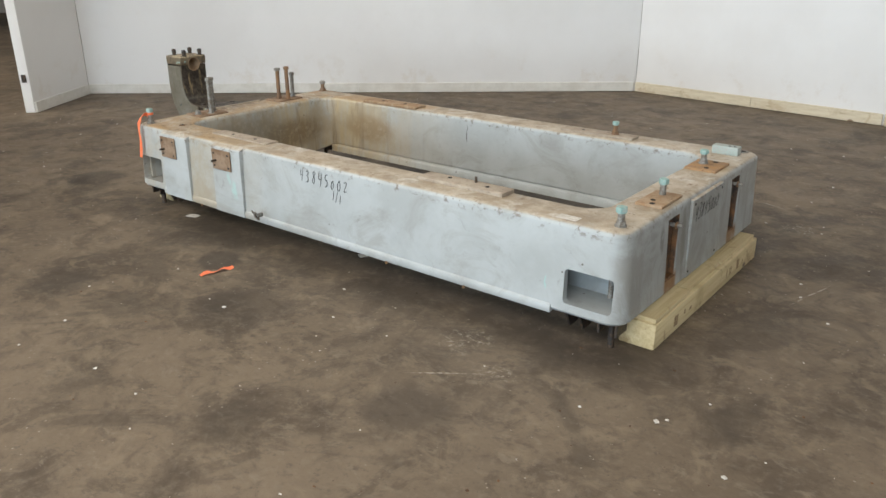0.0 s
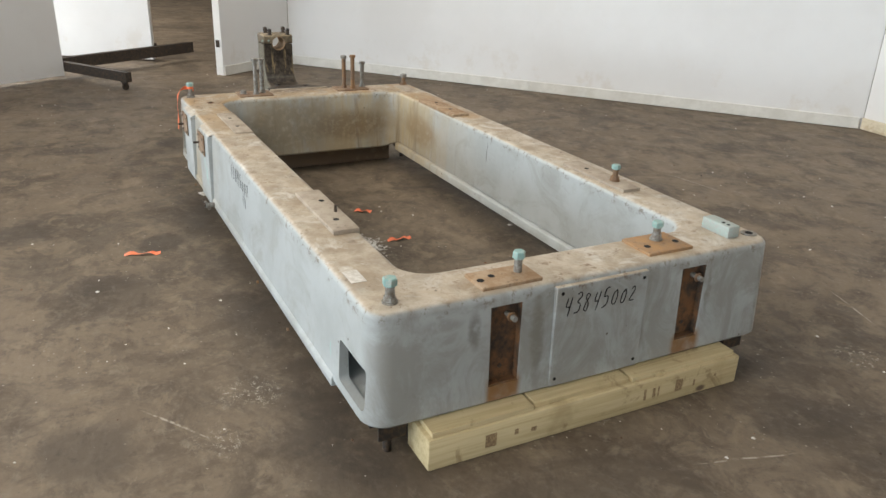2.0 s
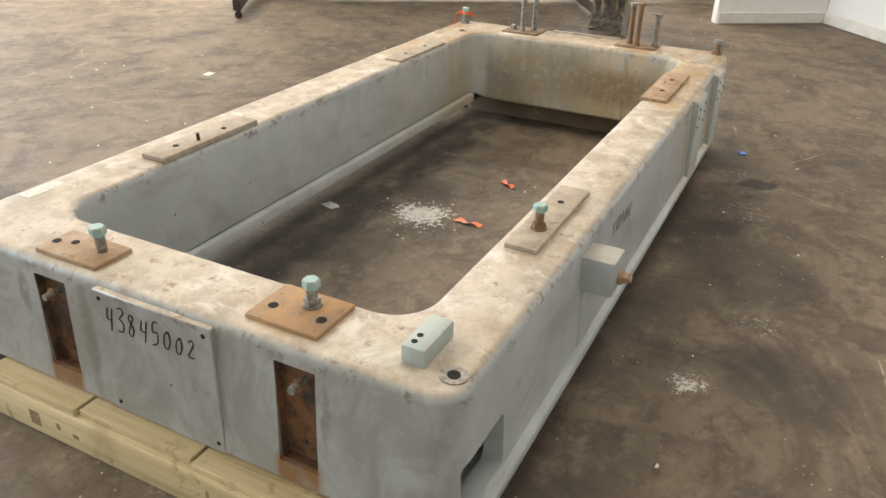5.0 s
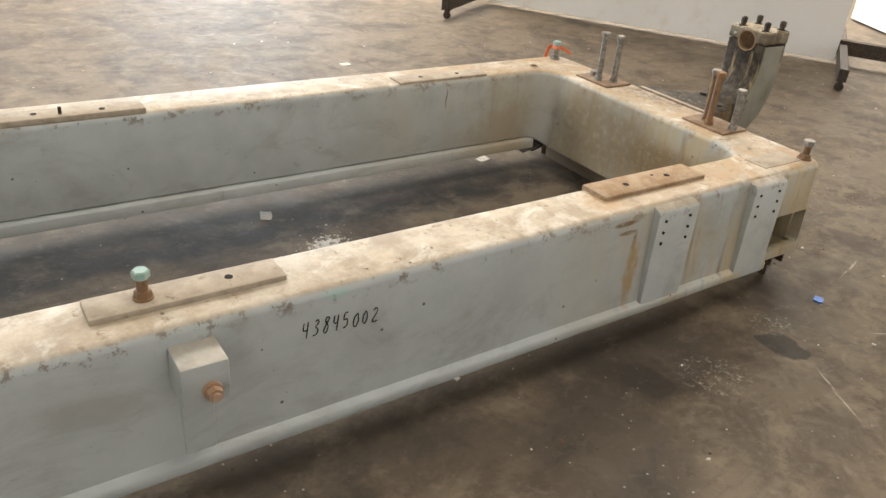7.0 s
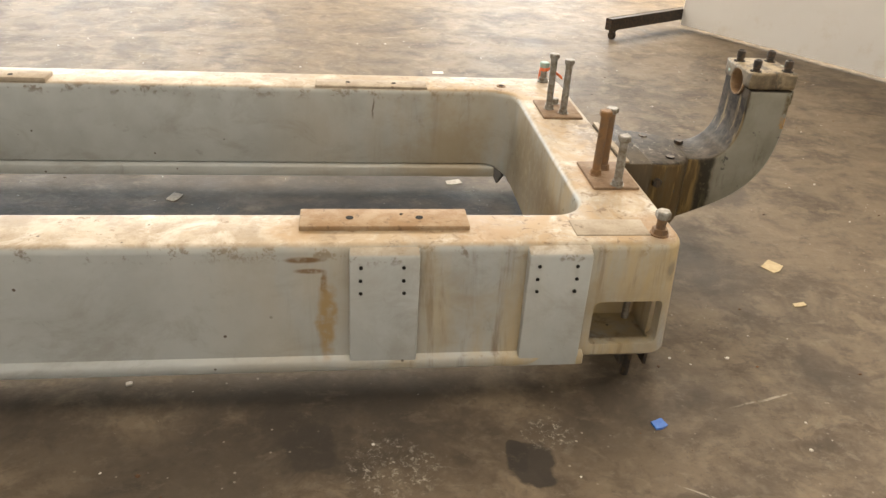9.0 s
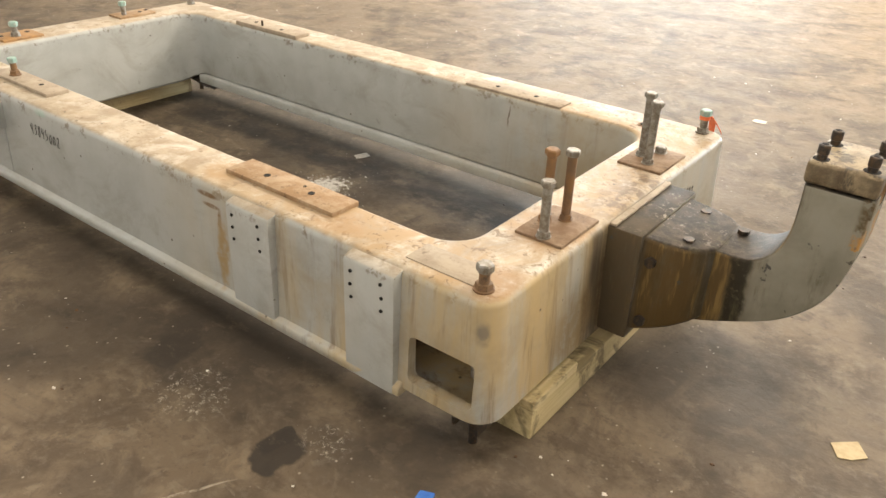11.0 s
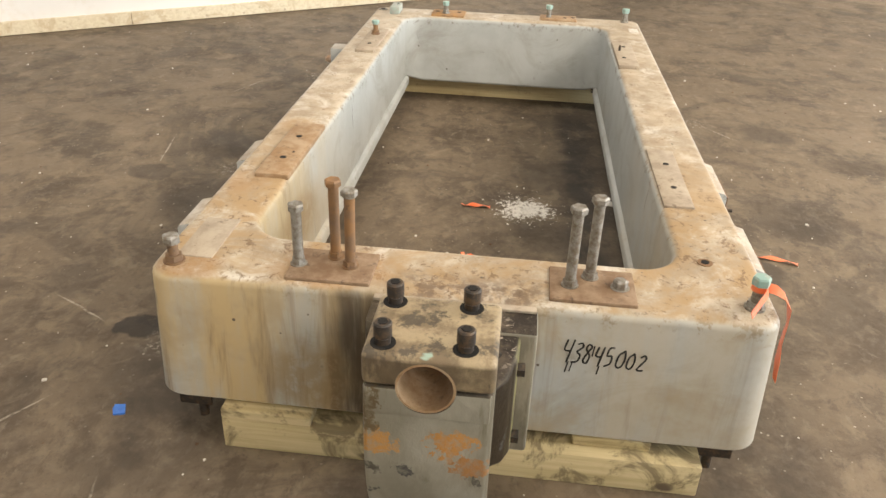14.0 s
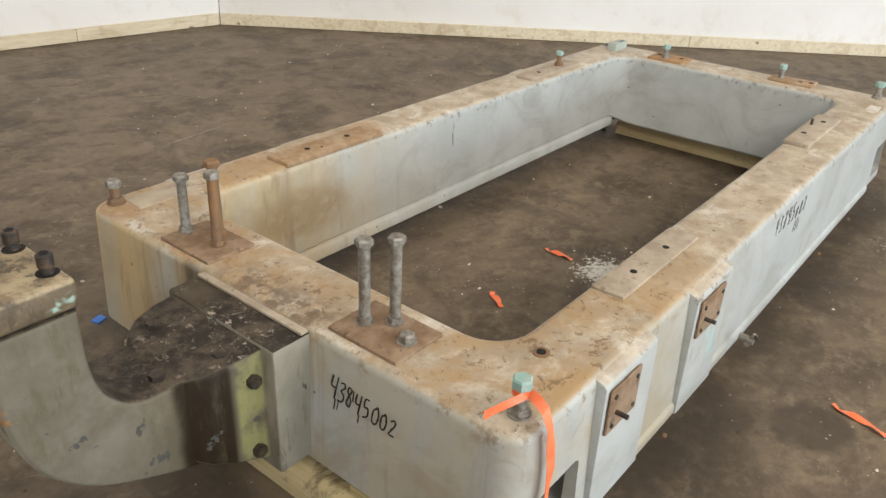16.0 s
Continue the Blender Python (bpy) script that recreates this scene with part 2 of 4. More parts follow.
    crust = n.calc("MULTIPLY", n.calc("MULTIPLY", n.span(n.calc("ABSOLUTE", n.calc("SUBTRACT", n.axis(1, w2), 3.25)), 0.26, 0.12), n.span(n.axis(0), -4.14, -4.24)), n.span(n.noise(16, 5, 0.75), 0.40, 0.58, 0, 0.85))
    c = n.mix(n.calc("MULTIPLY", crust, flat), c, (0.13, 0.085, 0.055))
    # single marks: place, reach along x y z, colour, strength
    w3 = n.warped(0.05, 14)
    for place, reach, colour, k in (((-2.22, 4.07, 0.492), (0.06, 0.05, 0.016), (0.30, 0.48, 0.43), 0.6), ((-3.33, 2.48, 0.27), (0.035, 0.05, 0.075), (0.33, 0.52, 0.48), 0.6), ((-3.37, 2.48, 0.33), (0.02, 0.05, 0.05), (0.33, 0.52, 0.48), 0.5),
                                    ((-1.37, 2.48, 0.245), (0.005, 0.05, 0.04), (0.30, 0.52, 0.48), 0.8), ((-3.22, 4.07, 0.472), (0.07, 0.05, 0.012), (0.16, 0.085, 0.03), 0.95), ((-3.235, 4.07, 0.438), (0.05, 0.05, 0.010), (0.16, 0.085, 0.03), 0.9), ((-3.275, 4.07, 0.40), (0.014, 0.05, 0.05), (0.18, 0.10, 0.04), 0.9),
                                    ((-3.28, 4.075, 0.28), (0.035, 0.05, 0.17), (0.34, 0.23, 0.10), 0.9), ((-3.45, 2.70, 0.43), (0.006, 0.05, 0.06), (0.10, 0.07, 0.045), 0.85), ((-2.78, 3.865, 0.41), (0.006, 0.05, 0.075), (0.06, 0.055, 0.05), 0.8),
                                    ((-3.62, 3.865, 0.33), (0.28, 0.06, 0.12), (0.26, 0.18, 0.095), 0.7), ((-4.05, 3.55, 0.30), (0.06, 0.35, 0.13), (0.20, 0.14, 0.075), 0.75), ((-4.27, 4.07, 0.42), (0.03, 0.04, 0.05), (0.13, 0.12, 0.11), 0.7), ((-4.05, 3.15, 0.33), (0.05, 0.45, 0.20), (0.20, 0.165, 0.115), 0.6),
                                    ((-4.19, 3.60, 0.513), (0.13, 0.20, 0.02), (0.33, 0.185, 0.075), 0.75), ((-3.20, 3.97, 0.513), (0.10, 0.10, 0.02), (0.36, 0.23, 0.11), 0.75), ((-3.72, 3.99, 0.513), (0.12, 0.09, 0.02), (0.34, 0.21, 0.10), 0.7),
                                    ((-4.24, 3.96, 0.513), (0.09, 0.12, 0.02), (0.30, 0.17, 0.07), 0.7), ((-1.15, 3.62, 0.513), (0.12, 0.16, 0.02), (0.36, 0.23, 0.10), 0.65), ((-1.12, 2.97, 0.513), (0.09, 0.16, 0.02), (0.27, 0.18, 0.095), 0.7),
                                    ((-1.02, 2.83, 0.40), (0.05, 0.03, 0.09), (0.13, 0.12, 0.10), 0.7), ((-1.02, 3.06, 0.33), (0.05, 0.03, 0.20), (0.15, 0.14, 0.12), 0.65), ((-1.03, 2.72, 0.44), (0.05, 0.09, 0.03), (0.19, 0.18, 0.155), 0.5), ((-1.02, 3.78, 0.36), (0.05, 0.016, 0.12), (0.14, 0.125, 0.10), 0.5),
                                    ((-4.315, 3.65, 0.24), (0.05, 0.16, 0.16), (0.27, 0.19, 0.09), 0.7), ((-1.03, 3.05, 0.35), (0.05, 0.03, 0.16), (0.19, 0.18, 0.15), 0.6),
                                    ((-4.315, 3.475, 0.28), (0.05, 0.055, 0.24), (0.075, 0.045, 0.02), 0.85), ((-4.315, 3.57, 0.22), (0.05, 0.03, 0.18), (0.15, 0.095, 0.04), 0.7)):
        g = n.tree.nodes.new("ShaderNodeMapping")
        g.vector_type = "TEXTURE"
        n.put(g.inputs["Vector"], w3)
        g.inputs["Location"].default_value, g.inputs["Scale"].default_value = place, reach
        mark = n.calc("MULTIPLY", n.span(n.away((0, 0, 0), g.outputs[0]), 1.0, 0.45, 0, k), n.span(n.noise(26, 4, 0.7), 0.32, 0.55, 0.35, 1.0))
        c = n.mix(mark, c, colour)
    # small dark chips
    c = n.mix(n.calc("MULTIPLY", n.span(n.voronoi(13), 0.075, 0.045), n.span(n.noise(3.3, 2), 0.5, 0.56)), c, (0.09, 0.07, 0.05))
    bump = n.calc("ADD", n.calc("MULTIPLY", mid, 0.6), n.calc("MULTIPLY", fine, 0.25))
    return n.done(c, bump, 0.22, 0.006, n.span(flat, 0, 1, 0.42, 0.56))


def make_arm_paint():
    n = Nodes("oily_chipped_paint", 0.5)
    up = n.axis(2, n.geo.outputs["Normal"])
    c = n.mix(n.span(n.noise(7, 5), 0.35, 0.7), (0.275, 0.265, 0.225), (0.20, 0.19, 0.152))
    side = n.span(n.axis(0), -4.74, -4.50)
    side = n.calc("MULTIPLY", side, n.span(n.axis(0), -4.397, -4.405))
    c = n.mix(n.calc("MULTIPLY", n.span(n.noise(1.0, 5, 0.7, n.scaled(9, 9, 2.5)), 0.34, 0.48), side), c, (0.14, 0.095, 0.035))
    c = n.mix(n.calc("MULTIPLY", n.span(n.noise(1.0, 5, 0.7, n.scaled(14, 14, 3)), 0.44, 0.54), side), c, (0.035, 0.03, 0.022))
    east = n.span(n.calc("MULTIPLY", n.axis(0, n.geo.outputs["Normal"]), 1.0), 0.3, 0.9)
    greasy = n.calc("MAXIMUM", n.span(up, 0.25, 0.8), east)
    grease = n.mix(n.span(n.noise(14, 5, 0.75), 0.42, 0.62), (0.024, 0.019, 0.015), (0.075, 0.058, 0.043))
    crumbs = n.calc("MULTIPLY", n.span(n.noise(48, 5, 0.8, distort=0.6), 0.56, 0.64), n.span(n.noise(6, 4, 0.7), 0.40, 0.62, 0.1, 1.0))
    grease = n.mix(n.calc("MULTIPLY", crumbs, n.calc("MULTIPLY", n.span(up, 0.6, 0.9), n.span(n.axis(0), -4.66, -4.40, 0.25, 1.0))), grease, (0.36, 0.31, 0.26))
    grease = n.mix(n.calc("MULTIPLY", n.span(n.noise(1.0, 4, 0.7, n.scaled(26, 26, 3)), 0.52, 0.64), n.span(up, 0.6, 0.3)), grease, (0.22, 0.165, 0.09))
    c = n.mix(n.calc("MULTIPLY", greasy, n.span(n.axis(2), 0.755, 0.74)), c, grease)
    north = n.calc("MULTIPLY", n.span(n.axis(1, n.geo.outputs["Normal"]), 0.4, 0.8), n.span(n.axis(0, n.warped(0.08, 8)), -4.70, -4.60))
    c = n.mix(n.calc("MULTIPLY", north, n.span(n.noise(1.0, 5, 0.7, n.scaled(8, 8, 2)), 0.30, 0.55, 0.75, 1.0)), c, (0.095, 0.060, 0.024))
    c = n.mix(n.calc("MULTIPLY", north, n.span(n.noise(1.0, 4, 0.7, n.scaled(20, 20, 2.5)), 0.53, 0.66, 0, 0.75)), c, (0.25, 0.17, 0.065))
    edge = n.calc("MULTIPLY", n.span(n.calc("ABSOLUTE", n.calc("SUBTRACT", n.axis(0, n.warped(0.05, 12)), -4.655)), 0.035, 0.02), n.span(n.axis(1, n.geo.outputs["Normal"]), 0.4, 0.8))
    c = n.mix(n.calc("MULTIPLY", edge, n.span(n.noise(20, 5, 0.7), 0.34, 0.50, 0.3, 0.95)), c, (0.024, 0.021, 0.014))
    # south side darkened in colour for the shade it stands in, besides dirt
    south = n.calc("MULTIPLY", n.span(n.axis(1, n.geo.outputs["Normal"]), -0.4, -0.8), n.span(n.axis(0), -4.397, -4.41))
    c = n.mix(n.calc("MULTIPLY", south, n.span(n.noise(4, 5, 0.7), 0.28, 0.58, 0.55, 0.95)), c, (0.115, 0.100, 0.072))
    tar = n.calc("MULTIPLY", south, n.calc("MULTIPLY", n.span(n.axis(0, n.warped(0.04, 9)), -4.61, -4.58), n.span(n.axis(0), -4.475, -4.49)))
    c = n.mix(n.calc("MULTIPLY", tar, n.span(n.noise(1.0, 5, 0.7, n.scaled(22, 22, 4)), 0.30, 0.46, 0.72, 0.98)), c, (0.020, 0.013, 0.007))
    green = n.calc("MULTIPLY", south, n.calc("MULTIPLY", n.span(n.axis(0), -4.48, -4.465), n.span(n.noise(9, 4), 0.35, 0.55)))
    c = n.mix(n.calc("MULTIPLY", green, 0.7), c, (0.28, 0.28, 0.12))
    # the root's north edge under old oil
    rootn = n.calc("MULTIPLY", n.span(n.axis(0), -4.415, -4.405), n.span(n.axis(1, n.warped(0.04, 10)), 3.30, 3.40))
    c = n.mix(n.calc("MULTIPLY", rootn, n.span(n.noise(7, 5, 0.7), 0.30, 0.60, 0.55, 0.95)), c, (0.085, 0.066, 0.044))
    # grime runs below the cap and up the inner curve
    runs = n.calc("MULTIPLY", n.span(n.noise(1.0, 5, 0.7, n.scaled(30, 30, 5)), 0.50, 0.66), n.span(n.noise(5, 4, 0.7), 0.42, 0.6, 0.1, 0.8))
    c = n.mix(runs, c, (0.11, 0.095, 0.06))
    # flaked paint: place, reach, colour
    w = n.warped(0.045, 26)
    west = n.span(n.axis(0), -4.885, -4.90)
    for place, reach, colour in (((-4.914, 3.345, 0.625), (0.1, 0.030, 0.026), (0.42, 0.22, 0.07)), ((-4.914, 3.225, 0.632), (0.1, 0.040, 0.030), (0.38, 0.19, 0.06)), ((-4.914, 3.195, 0.592), (0.1, 0.030, 0.026), (0.30, 0.15, 0.06)),
                                 ((-4.914, 3.304, 0.568), (0.1, 0.018, 0.013), (0.07, 0.07, 0.065)), ((-4.914, 3.353, 0.566), (0.1, 0.012, 0.013), (0.08, 0.075, 0.06)), ((-4.914, 3.185, 0.555), (0.1, 0.014, 0.012), (0.08, 0.075, 0.06)),
                                 ((-4.914, 3.36, 0.70), (0.1, 0.014, 0.045), (0.12, 0.09, 0.05)), ((-4.914, 3.20, 0.49), (0.1, 0.012, 0.010), (0.10, 0.09, 0.07))):
        g = n.tree.nodes.new("ShaderNodeMapping")
        g.vector_type = "TEXTURE"
        n.put(g.inputs["Vector"], w)
        g.inputs["Location"].default_value, g.inputs["Scale"].default_value = place, reach
        ragged = n.calc("ADD", n.away((0, 0, 0), g.outputs[0]), n.span(n.noise(36, 5, 0.75), 0.32, 0.68, -0.55, 0.55))
        c = n.mix(n.calc("MULTIPLY", n.calc("MULTIPLY", n.span(ragged, 0.98, 0.90), west), n.span(n.noise(60, 4, 0.7), 0.36, 0.56, 0.4, 1.0)), c, colour)
    dark = n.calc("MULTIPLY", n.span(n.noise(17, 4, 0.6), 0.66, 0.69), n.span(n.axis(2), 0.72, 0.5))
    c = n.mix(dark, c, (0.07, 0.07, 0.065))
    n.bsdf.inputs["Specular IOR Level"].default_value = 0.2
    return n.done(c, n.noise(30, 5, 0.7), 0.3, 0.006, n.span(greasy, 0, 1, 0.5, 0.58))


def make_cap_paint():
    n = Nodes("grimy_cap_paint", 0.55)
    c = n.mix(n.span(n.noise(16, 5, 0.7), 0.40, 0.62), (0.34, 0.27, 0.17), (0.17, 0.125, 0.075))
    c = n.mix(n.span(n.noise(1.0, 5, 0.7, n.scaled(22, 22, 9)), 0.50, 0.60, 0, 0.9), c, (0.065, 0.052, 0.036))
    # sides and underside a darker brown than the top
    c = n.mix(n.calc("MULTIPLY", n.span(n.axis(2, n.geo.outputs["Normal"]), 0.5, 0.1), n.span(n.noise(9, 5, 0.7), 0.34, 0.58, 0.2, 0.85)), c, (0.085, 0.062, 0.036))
    c = n.mix(n.span(n.noise(12, 3, 0.6, distort=0.5), 0.66, 0.70), c, (0.30, 0.42, 0.36))
    return n.done(c, n.noise(40, 5, 0.7), 0.4, 0.005)


def make_rust(name, a, b, dark, rough=0.8):
    n = Nodes(name, rough)
    c = n.mix(n.span(n.noise(14, 6, 0.7), 0.36, 0.66), a, b)
    c = n.mix(n.span(n.noise(32, 5, 0.75), 0.56, 0.70, 0, 0.85), c, dark)
    return n.done(c, n.noise(70, 5, 0.7), 0.4, 0.003)


def make_steel(name, colour, metal, rough, dirt, amount):
    n = Nodes(name, rough, metal)
    c = n.mix(n.span(n.noise(60, 5, 0.7), 0.50 - amount * 0.2, 0.68), colour, dirt)
    return n.done(c, n.noise(160, 4, 0.7), 0.25, 0.001)


def make_plaster():
    n = Nodes("white_wall_paint", 0.42)
    c = n.mix(n.span(n.noise(0.9, 5, 0.6), 0.35, 0.7), (0.745, 0.735, 0.72), (0.70, 0.685, 0.665))
    c = n.mix(n.span(n.noise(5, 5, 0.7), 0.62, 0.78, 0, 0.35), c, (0.66, 0.63, 0.59))
    low = n.calc("MULTIPLY", n.span(n.axis(2), 0.55, 0.15), n.span(n.noise(3.5, 5, 0.7), 0.52, 0.68, 0, 0.5))
    c = n.mix(low, c, (0.62, 0.57, 0.50))
    return n.done(c, n.noise(180, 3, 0.6), 0.12, 0.0015)


def make_timber(name, a, b, knot, along, stain=(0.30, 0.19, 0.09), level=0.52, shaded_inner=False):
    n = Nodes(name, 0.75)
    s = [42, 42, 42]
    s[along] = 1.6
    grain = n.noise(1.0, 5, 0.65, n.scaled(*s), 0.3)
    c = n.mix(n.span(grain, 0.34, 0.68), a, b)
    c = n.mix(n.span(n.noise(5, 4, 0.6), 0.55, 0.72, 0, 0.55), c, (b[0] * 0.7, b[1] * 0.66, b[2] * 0.6))
    c = n.mix(n.span(n.noise(5.5, 5, 0.7, distort=0.9), level, level + 0.1, 0, 0.7), c, stain)
    c = n.mix(n.span(grain, 0.62, 0.72, 0, 0.6), c, (b[0] * 0.45, b[1] * 0.4, b[2] * 0.35))
    # dark blotches, stain together with the shade under the base
    oil = n.calc("MULTIPLY", n.calc("MULTIPLY", n.span(n.axis(0), -4.29, -4.22), n.span(n.axis(0), -4.10, -4.15)), n.span(n.axis(2), 0.2, 0.15))
    c = n.mix(n.calc("MULTIPLY", oil, n.span(n.noise(9, 5, 0.75), 0.46, 0.62, 0.0, 0.7)), c, (0.07, 0.052, 0.03))
    # east face coloured dark brown for the shade under the base, besides stain
    if shaded_inner:
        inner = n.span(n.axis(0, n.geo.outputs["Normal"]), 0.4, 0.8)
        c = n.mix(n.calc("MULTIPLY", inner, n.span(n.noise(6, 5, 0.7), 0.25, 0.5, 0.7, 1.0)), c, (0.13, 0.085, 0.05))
    s2 = [9, 9, 9]
    s2[along] = 5
    c = n.mix(n.calc("MULTIPLY", n.span(n.voronoi(1.0, n.scaled(*s2)), 0.17, 0.09), n.span(n.noise(3.1, 2), 0.47, 0.53)), c, knot)
    return n.done(c, grain, 0.4, 0.003)


def make_plain(name, a, b, scale, rough=0.6, metal=0.0):
    n = Nodes(name, rough, metal)
    return n.done(n.mix(n.span(n.noise(scale, 5, 0.65), 0.36, 0.66), a, b), n.noise(scale * 4, 4), 0.2, 0.002)


FLOOR, ARM, CAP = make_floor(), make_arm_paint(), make_cap_paint()
CAST, BOSS = make_casting("grey_machine_paint", 1.0), make_casting("clean_grey_machine_paint", 0.12)
RUST = make_rust("rusty_plate", (0.27, 0.165, 0.085), (0.37, 0.27, 0.175), (0.12, 0.075, 0.045))
RUST_ORANGE = make_rust("orange_rusty_pad", (0.38, 0.21, 0.085), (0.27, 0.175, 0.10), (0.11, 0.065, 0.035))
RUST_DARK = make_rust("dark_rusty_plate", (0.17, 0.10, 0.055), (0.27, 0.19, 0.125), (0.07, 0.045, 0.03))
RUST_PALE = make_rust("dusty_machined_pad", (0.39, 0.33, 0.255), (0.29, 0.235, 0.18), (0.16, 0.115, 0.08))
RUST_DEEP = make_rust("deep_rust", (0.035, 0.025, 0.018), (0.17, 0.080, 0.030), (0.025, 0.018, 0.014))
RUST_SHANK = make_rust("rusty_bolt_steel", (0.24, 0.125, 0.05), (0.16, 0.10, 0.06), (0.07, 0.05, 0.035), 0.7)
ZINC = make_steel("dull_zinc_bolt", (0.32, 0.315, 0.295), 0.45, 0.55, (0.17, 0.14, 0.105), 0.9)
MINT = make_steel("mint_green_paint", (0.24, 0.385, 0.355), 0.0, 0.55, (0.38, 0.42, 0.38), 0.3)
MINT_GREY = make_steel("faded_mint_paint", (0.33, 0.425, 0.395), 0.0, 0.55, (0.36, 0.36, 0.33), 1.1)
BLACK = make_steel("blackened_steel", (0.045, 0.04, 0.037), 0.5, 0.5, (0.12, 0.08, 0.05), 0.4)
WALL = make_plaster()
BARE = make_timber("bare_pine_board", (0.66, 0.59, 0.45), (0.57, 0.49, 0.35), (0.25, 0.17, 0.11), 0, (0.48, 0.38, 0.25))
PAINTED = make_plain("white_painted_board", (0.70, 0.68, 0.63), (0.61, 0.585, 0.53), 6, 0.5)
BEAM = make_timber("sawn_pine_timber", (0.55, 0.45, 0.26), (0.43, 0.335, 0.175), (0.13, 0.085, 0.05), 1, (0.24, 0.16, 0.075), 0.55)
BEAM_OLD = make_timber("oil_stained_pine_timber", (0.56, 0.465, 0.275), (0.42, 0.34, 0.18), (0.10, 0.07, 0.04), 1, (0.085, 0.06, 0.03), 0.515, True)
PALLET_WOOD = make_timber("weathered_brown_pallet_wood", (0.17, 0.105, 0.065), (0.12, 0.075, 0.045), (0.05, 0.035, 0.022), 1)
ORANGE = make_plain("orange_plastic_ribbon", (0.85, 0.17, 0.06), (0.80, 0.22, 0.10), 30, 0.4)
BLUE = make_plain("blue_plastic_scrap", (0.03, 0.13, 0.50), (0.05, 0.19, 0.60), 30, 0.45)
CARD = make_plain("pale_cardboard", (0.55, 0.45, 0.28), (0.46, 0.36, 0.22), 40, 0.85)
CHALK = make_plain("white_paint_flake", (0.66, 0.63, 0.58), (0.50, 0.46, 0.40), 60, 0.8)
# flat discs in this near-black stand for the shaded depth of holes
HOLE = make_plain("black_hole_depth", (0.006, 0.005, 0.005), (0.012, 0.010, 0.008), 50, 0.95)
INK = make_plain("black_marker_ink", (0.012, 0.012, 0.012), (0.03, 0.03, 0.03), 50, 0.6)
HALL = make_plain("hall_wall_paint", (0.42, 0.40, 0.37), (0.36, 0.34, 0.31), 0.8, 0.8)
PLY = make_plain("orange_brown_plywood", (0.42, 0.22, 0.08), (0.34, 0.18, 0.07), 3, 0.7)
COPPER = make_rust("coppery_nut", (0.33, 0.20, 0.12), (0.40, 0.33, 0.26), (0.15, 0.10, 0.065), 0.5)


# ---- building helpers ----
def part(name, bm, material, parent=None, label="", smooth=40):
    """Links a bmesh as one mesh object under a thing or a part."""
    bmesh.ops.recalc_face_normals(bm, faces=bm.faces)
    me = bpy.data.meshes.new(name)
    bm.to_mesh(me)
    bm.free()
    me.materials.append(material)
    if smooth:
        me.shade_smooth()
        me.set_sharp_from_angle(angle=radians(smooth))
    ob = new(name, me)
    if parent:
        ob.parent = parent
        ob.matrix_parent_inverse = Matrix.Translation(-parent_origin(parent))
    if label:
        tagged(ob, label)
    return ob


def parent_origin(ob):
    place = Vector(ob.location)
    return place


def empty(name, x, y, z):
    ob = new(name)
    ob.location = (x, y, z)
    ob.empty_display_size = 0.1
    return ob


def box(x0, x1, y0, y1, z0, z1, bevel=0.0, segments=2, bm=None, m=None):
    bm = bm or bmesh.new()
    got = bmesh.ops.create_cube(bm, size=1)["verts"]
    for v in got:
        v.co = Vector(((x0 + x1) / 2 + v.co.x * (x1 - x0), (y0 + y1) / 2 + v.co.y * (y1 - y0), (z0 + z1) / 2 + v.co.z * (z1 - z0)))
        if m:
            v.co = m @ v.co
    if bevel:
        edges = list({e for v in got for e in v.link_edges})
        bmesh.ops.bevel(bm, geom=edges, offset=bevel, segments=segments, affect="EDGES", profile=0.5)
    return bm


def rod(x, y, z0, z1, r0, r1=None, sides=20, bm=None, m=None, bevel=0.0):
    bm = bm or bmesh.new()
    r1 = r0 if r1 is None else r1
    got = bmesh.ops.create_cone(bm, cap_ends=True, segments=sides, radius1=r0, radius2=r1, depth=z1 - z0)["verts"]
    if bevel:
        edges = [e for e in {e for v in got for e in v.link_edges} if abs(e.verts[0].co.z - e.verts[1].co.z) < 1e-6]
        got = list({v for v in bmesh.ops.bevel(bm, geom=edges, offset=bevel, segments=1, affect="EDGES")["verts"]} | {v for v in got if v.is_valid})
    for v in got:
        v.co += Vector((x, y, (z0 + z1) / 2))
        if m:
            v.co = m @ v.co
    return bm


def prism(outline, axis, a, b, bevel=0.0, segments=2):
    """A closed outline, pushed from a to b along an axis (0 x, 1 y, 2 z)."""
    bm = bmesh.new()

    def at(p, d):
        return {0: (d, p[0], p[1]), 1: (p[0], d, p[1]), 2: (p[0], p[1], d)}[axis]
    lo = [bm.verts.new(at(p, a)) for p in outline]
    hi = [bm.verts.new(at(p, b)) for p in outline]
    bm.faces.new(lo)
    bm.faces.new(hi)
    for i in range(len(outline)):
        j = (i + 1) % len(outline)
        bm.faces.new((lo[i], lo[j], hi[j], hi[i]))
    bmesh.ops.recalc_face_normals(bm, faces=bm.faces)
    if bevel:
        caps = set(lo), set(hi)
        edges = [e for e in bm.edges if any(e.verts[0] in c and e.verts[1] in c for c in caps)]
        bmesh.ops.bevel(bm, geom=edges, offset=bevel, segments=segments, affect="EDGES", profile=0.5)
    return bm


def rounded(x0, x1, y0, y1, r, n=8):
    pts = []
    for cx, cy, start in ((x1 - r, y1 - r, 0), (x0 + r, y1 - r, 90), (x0 + r, y0 + r, 180), (x1 - r, y0 + r, 270)):
        for i in range(n + 1):
            a = radians(start + 90 * i / n)
            pts.append((cx + r * math.cos(a), cy + r * math.sin(a)))
    return pts


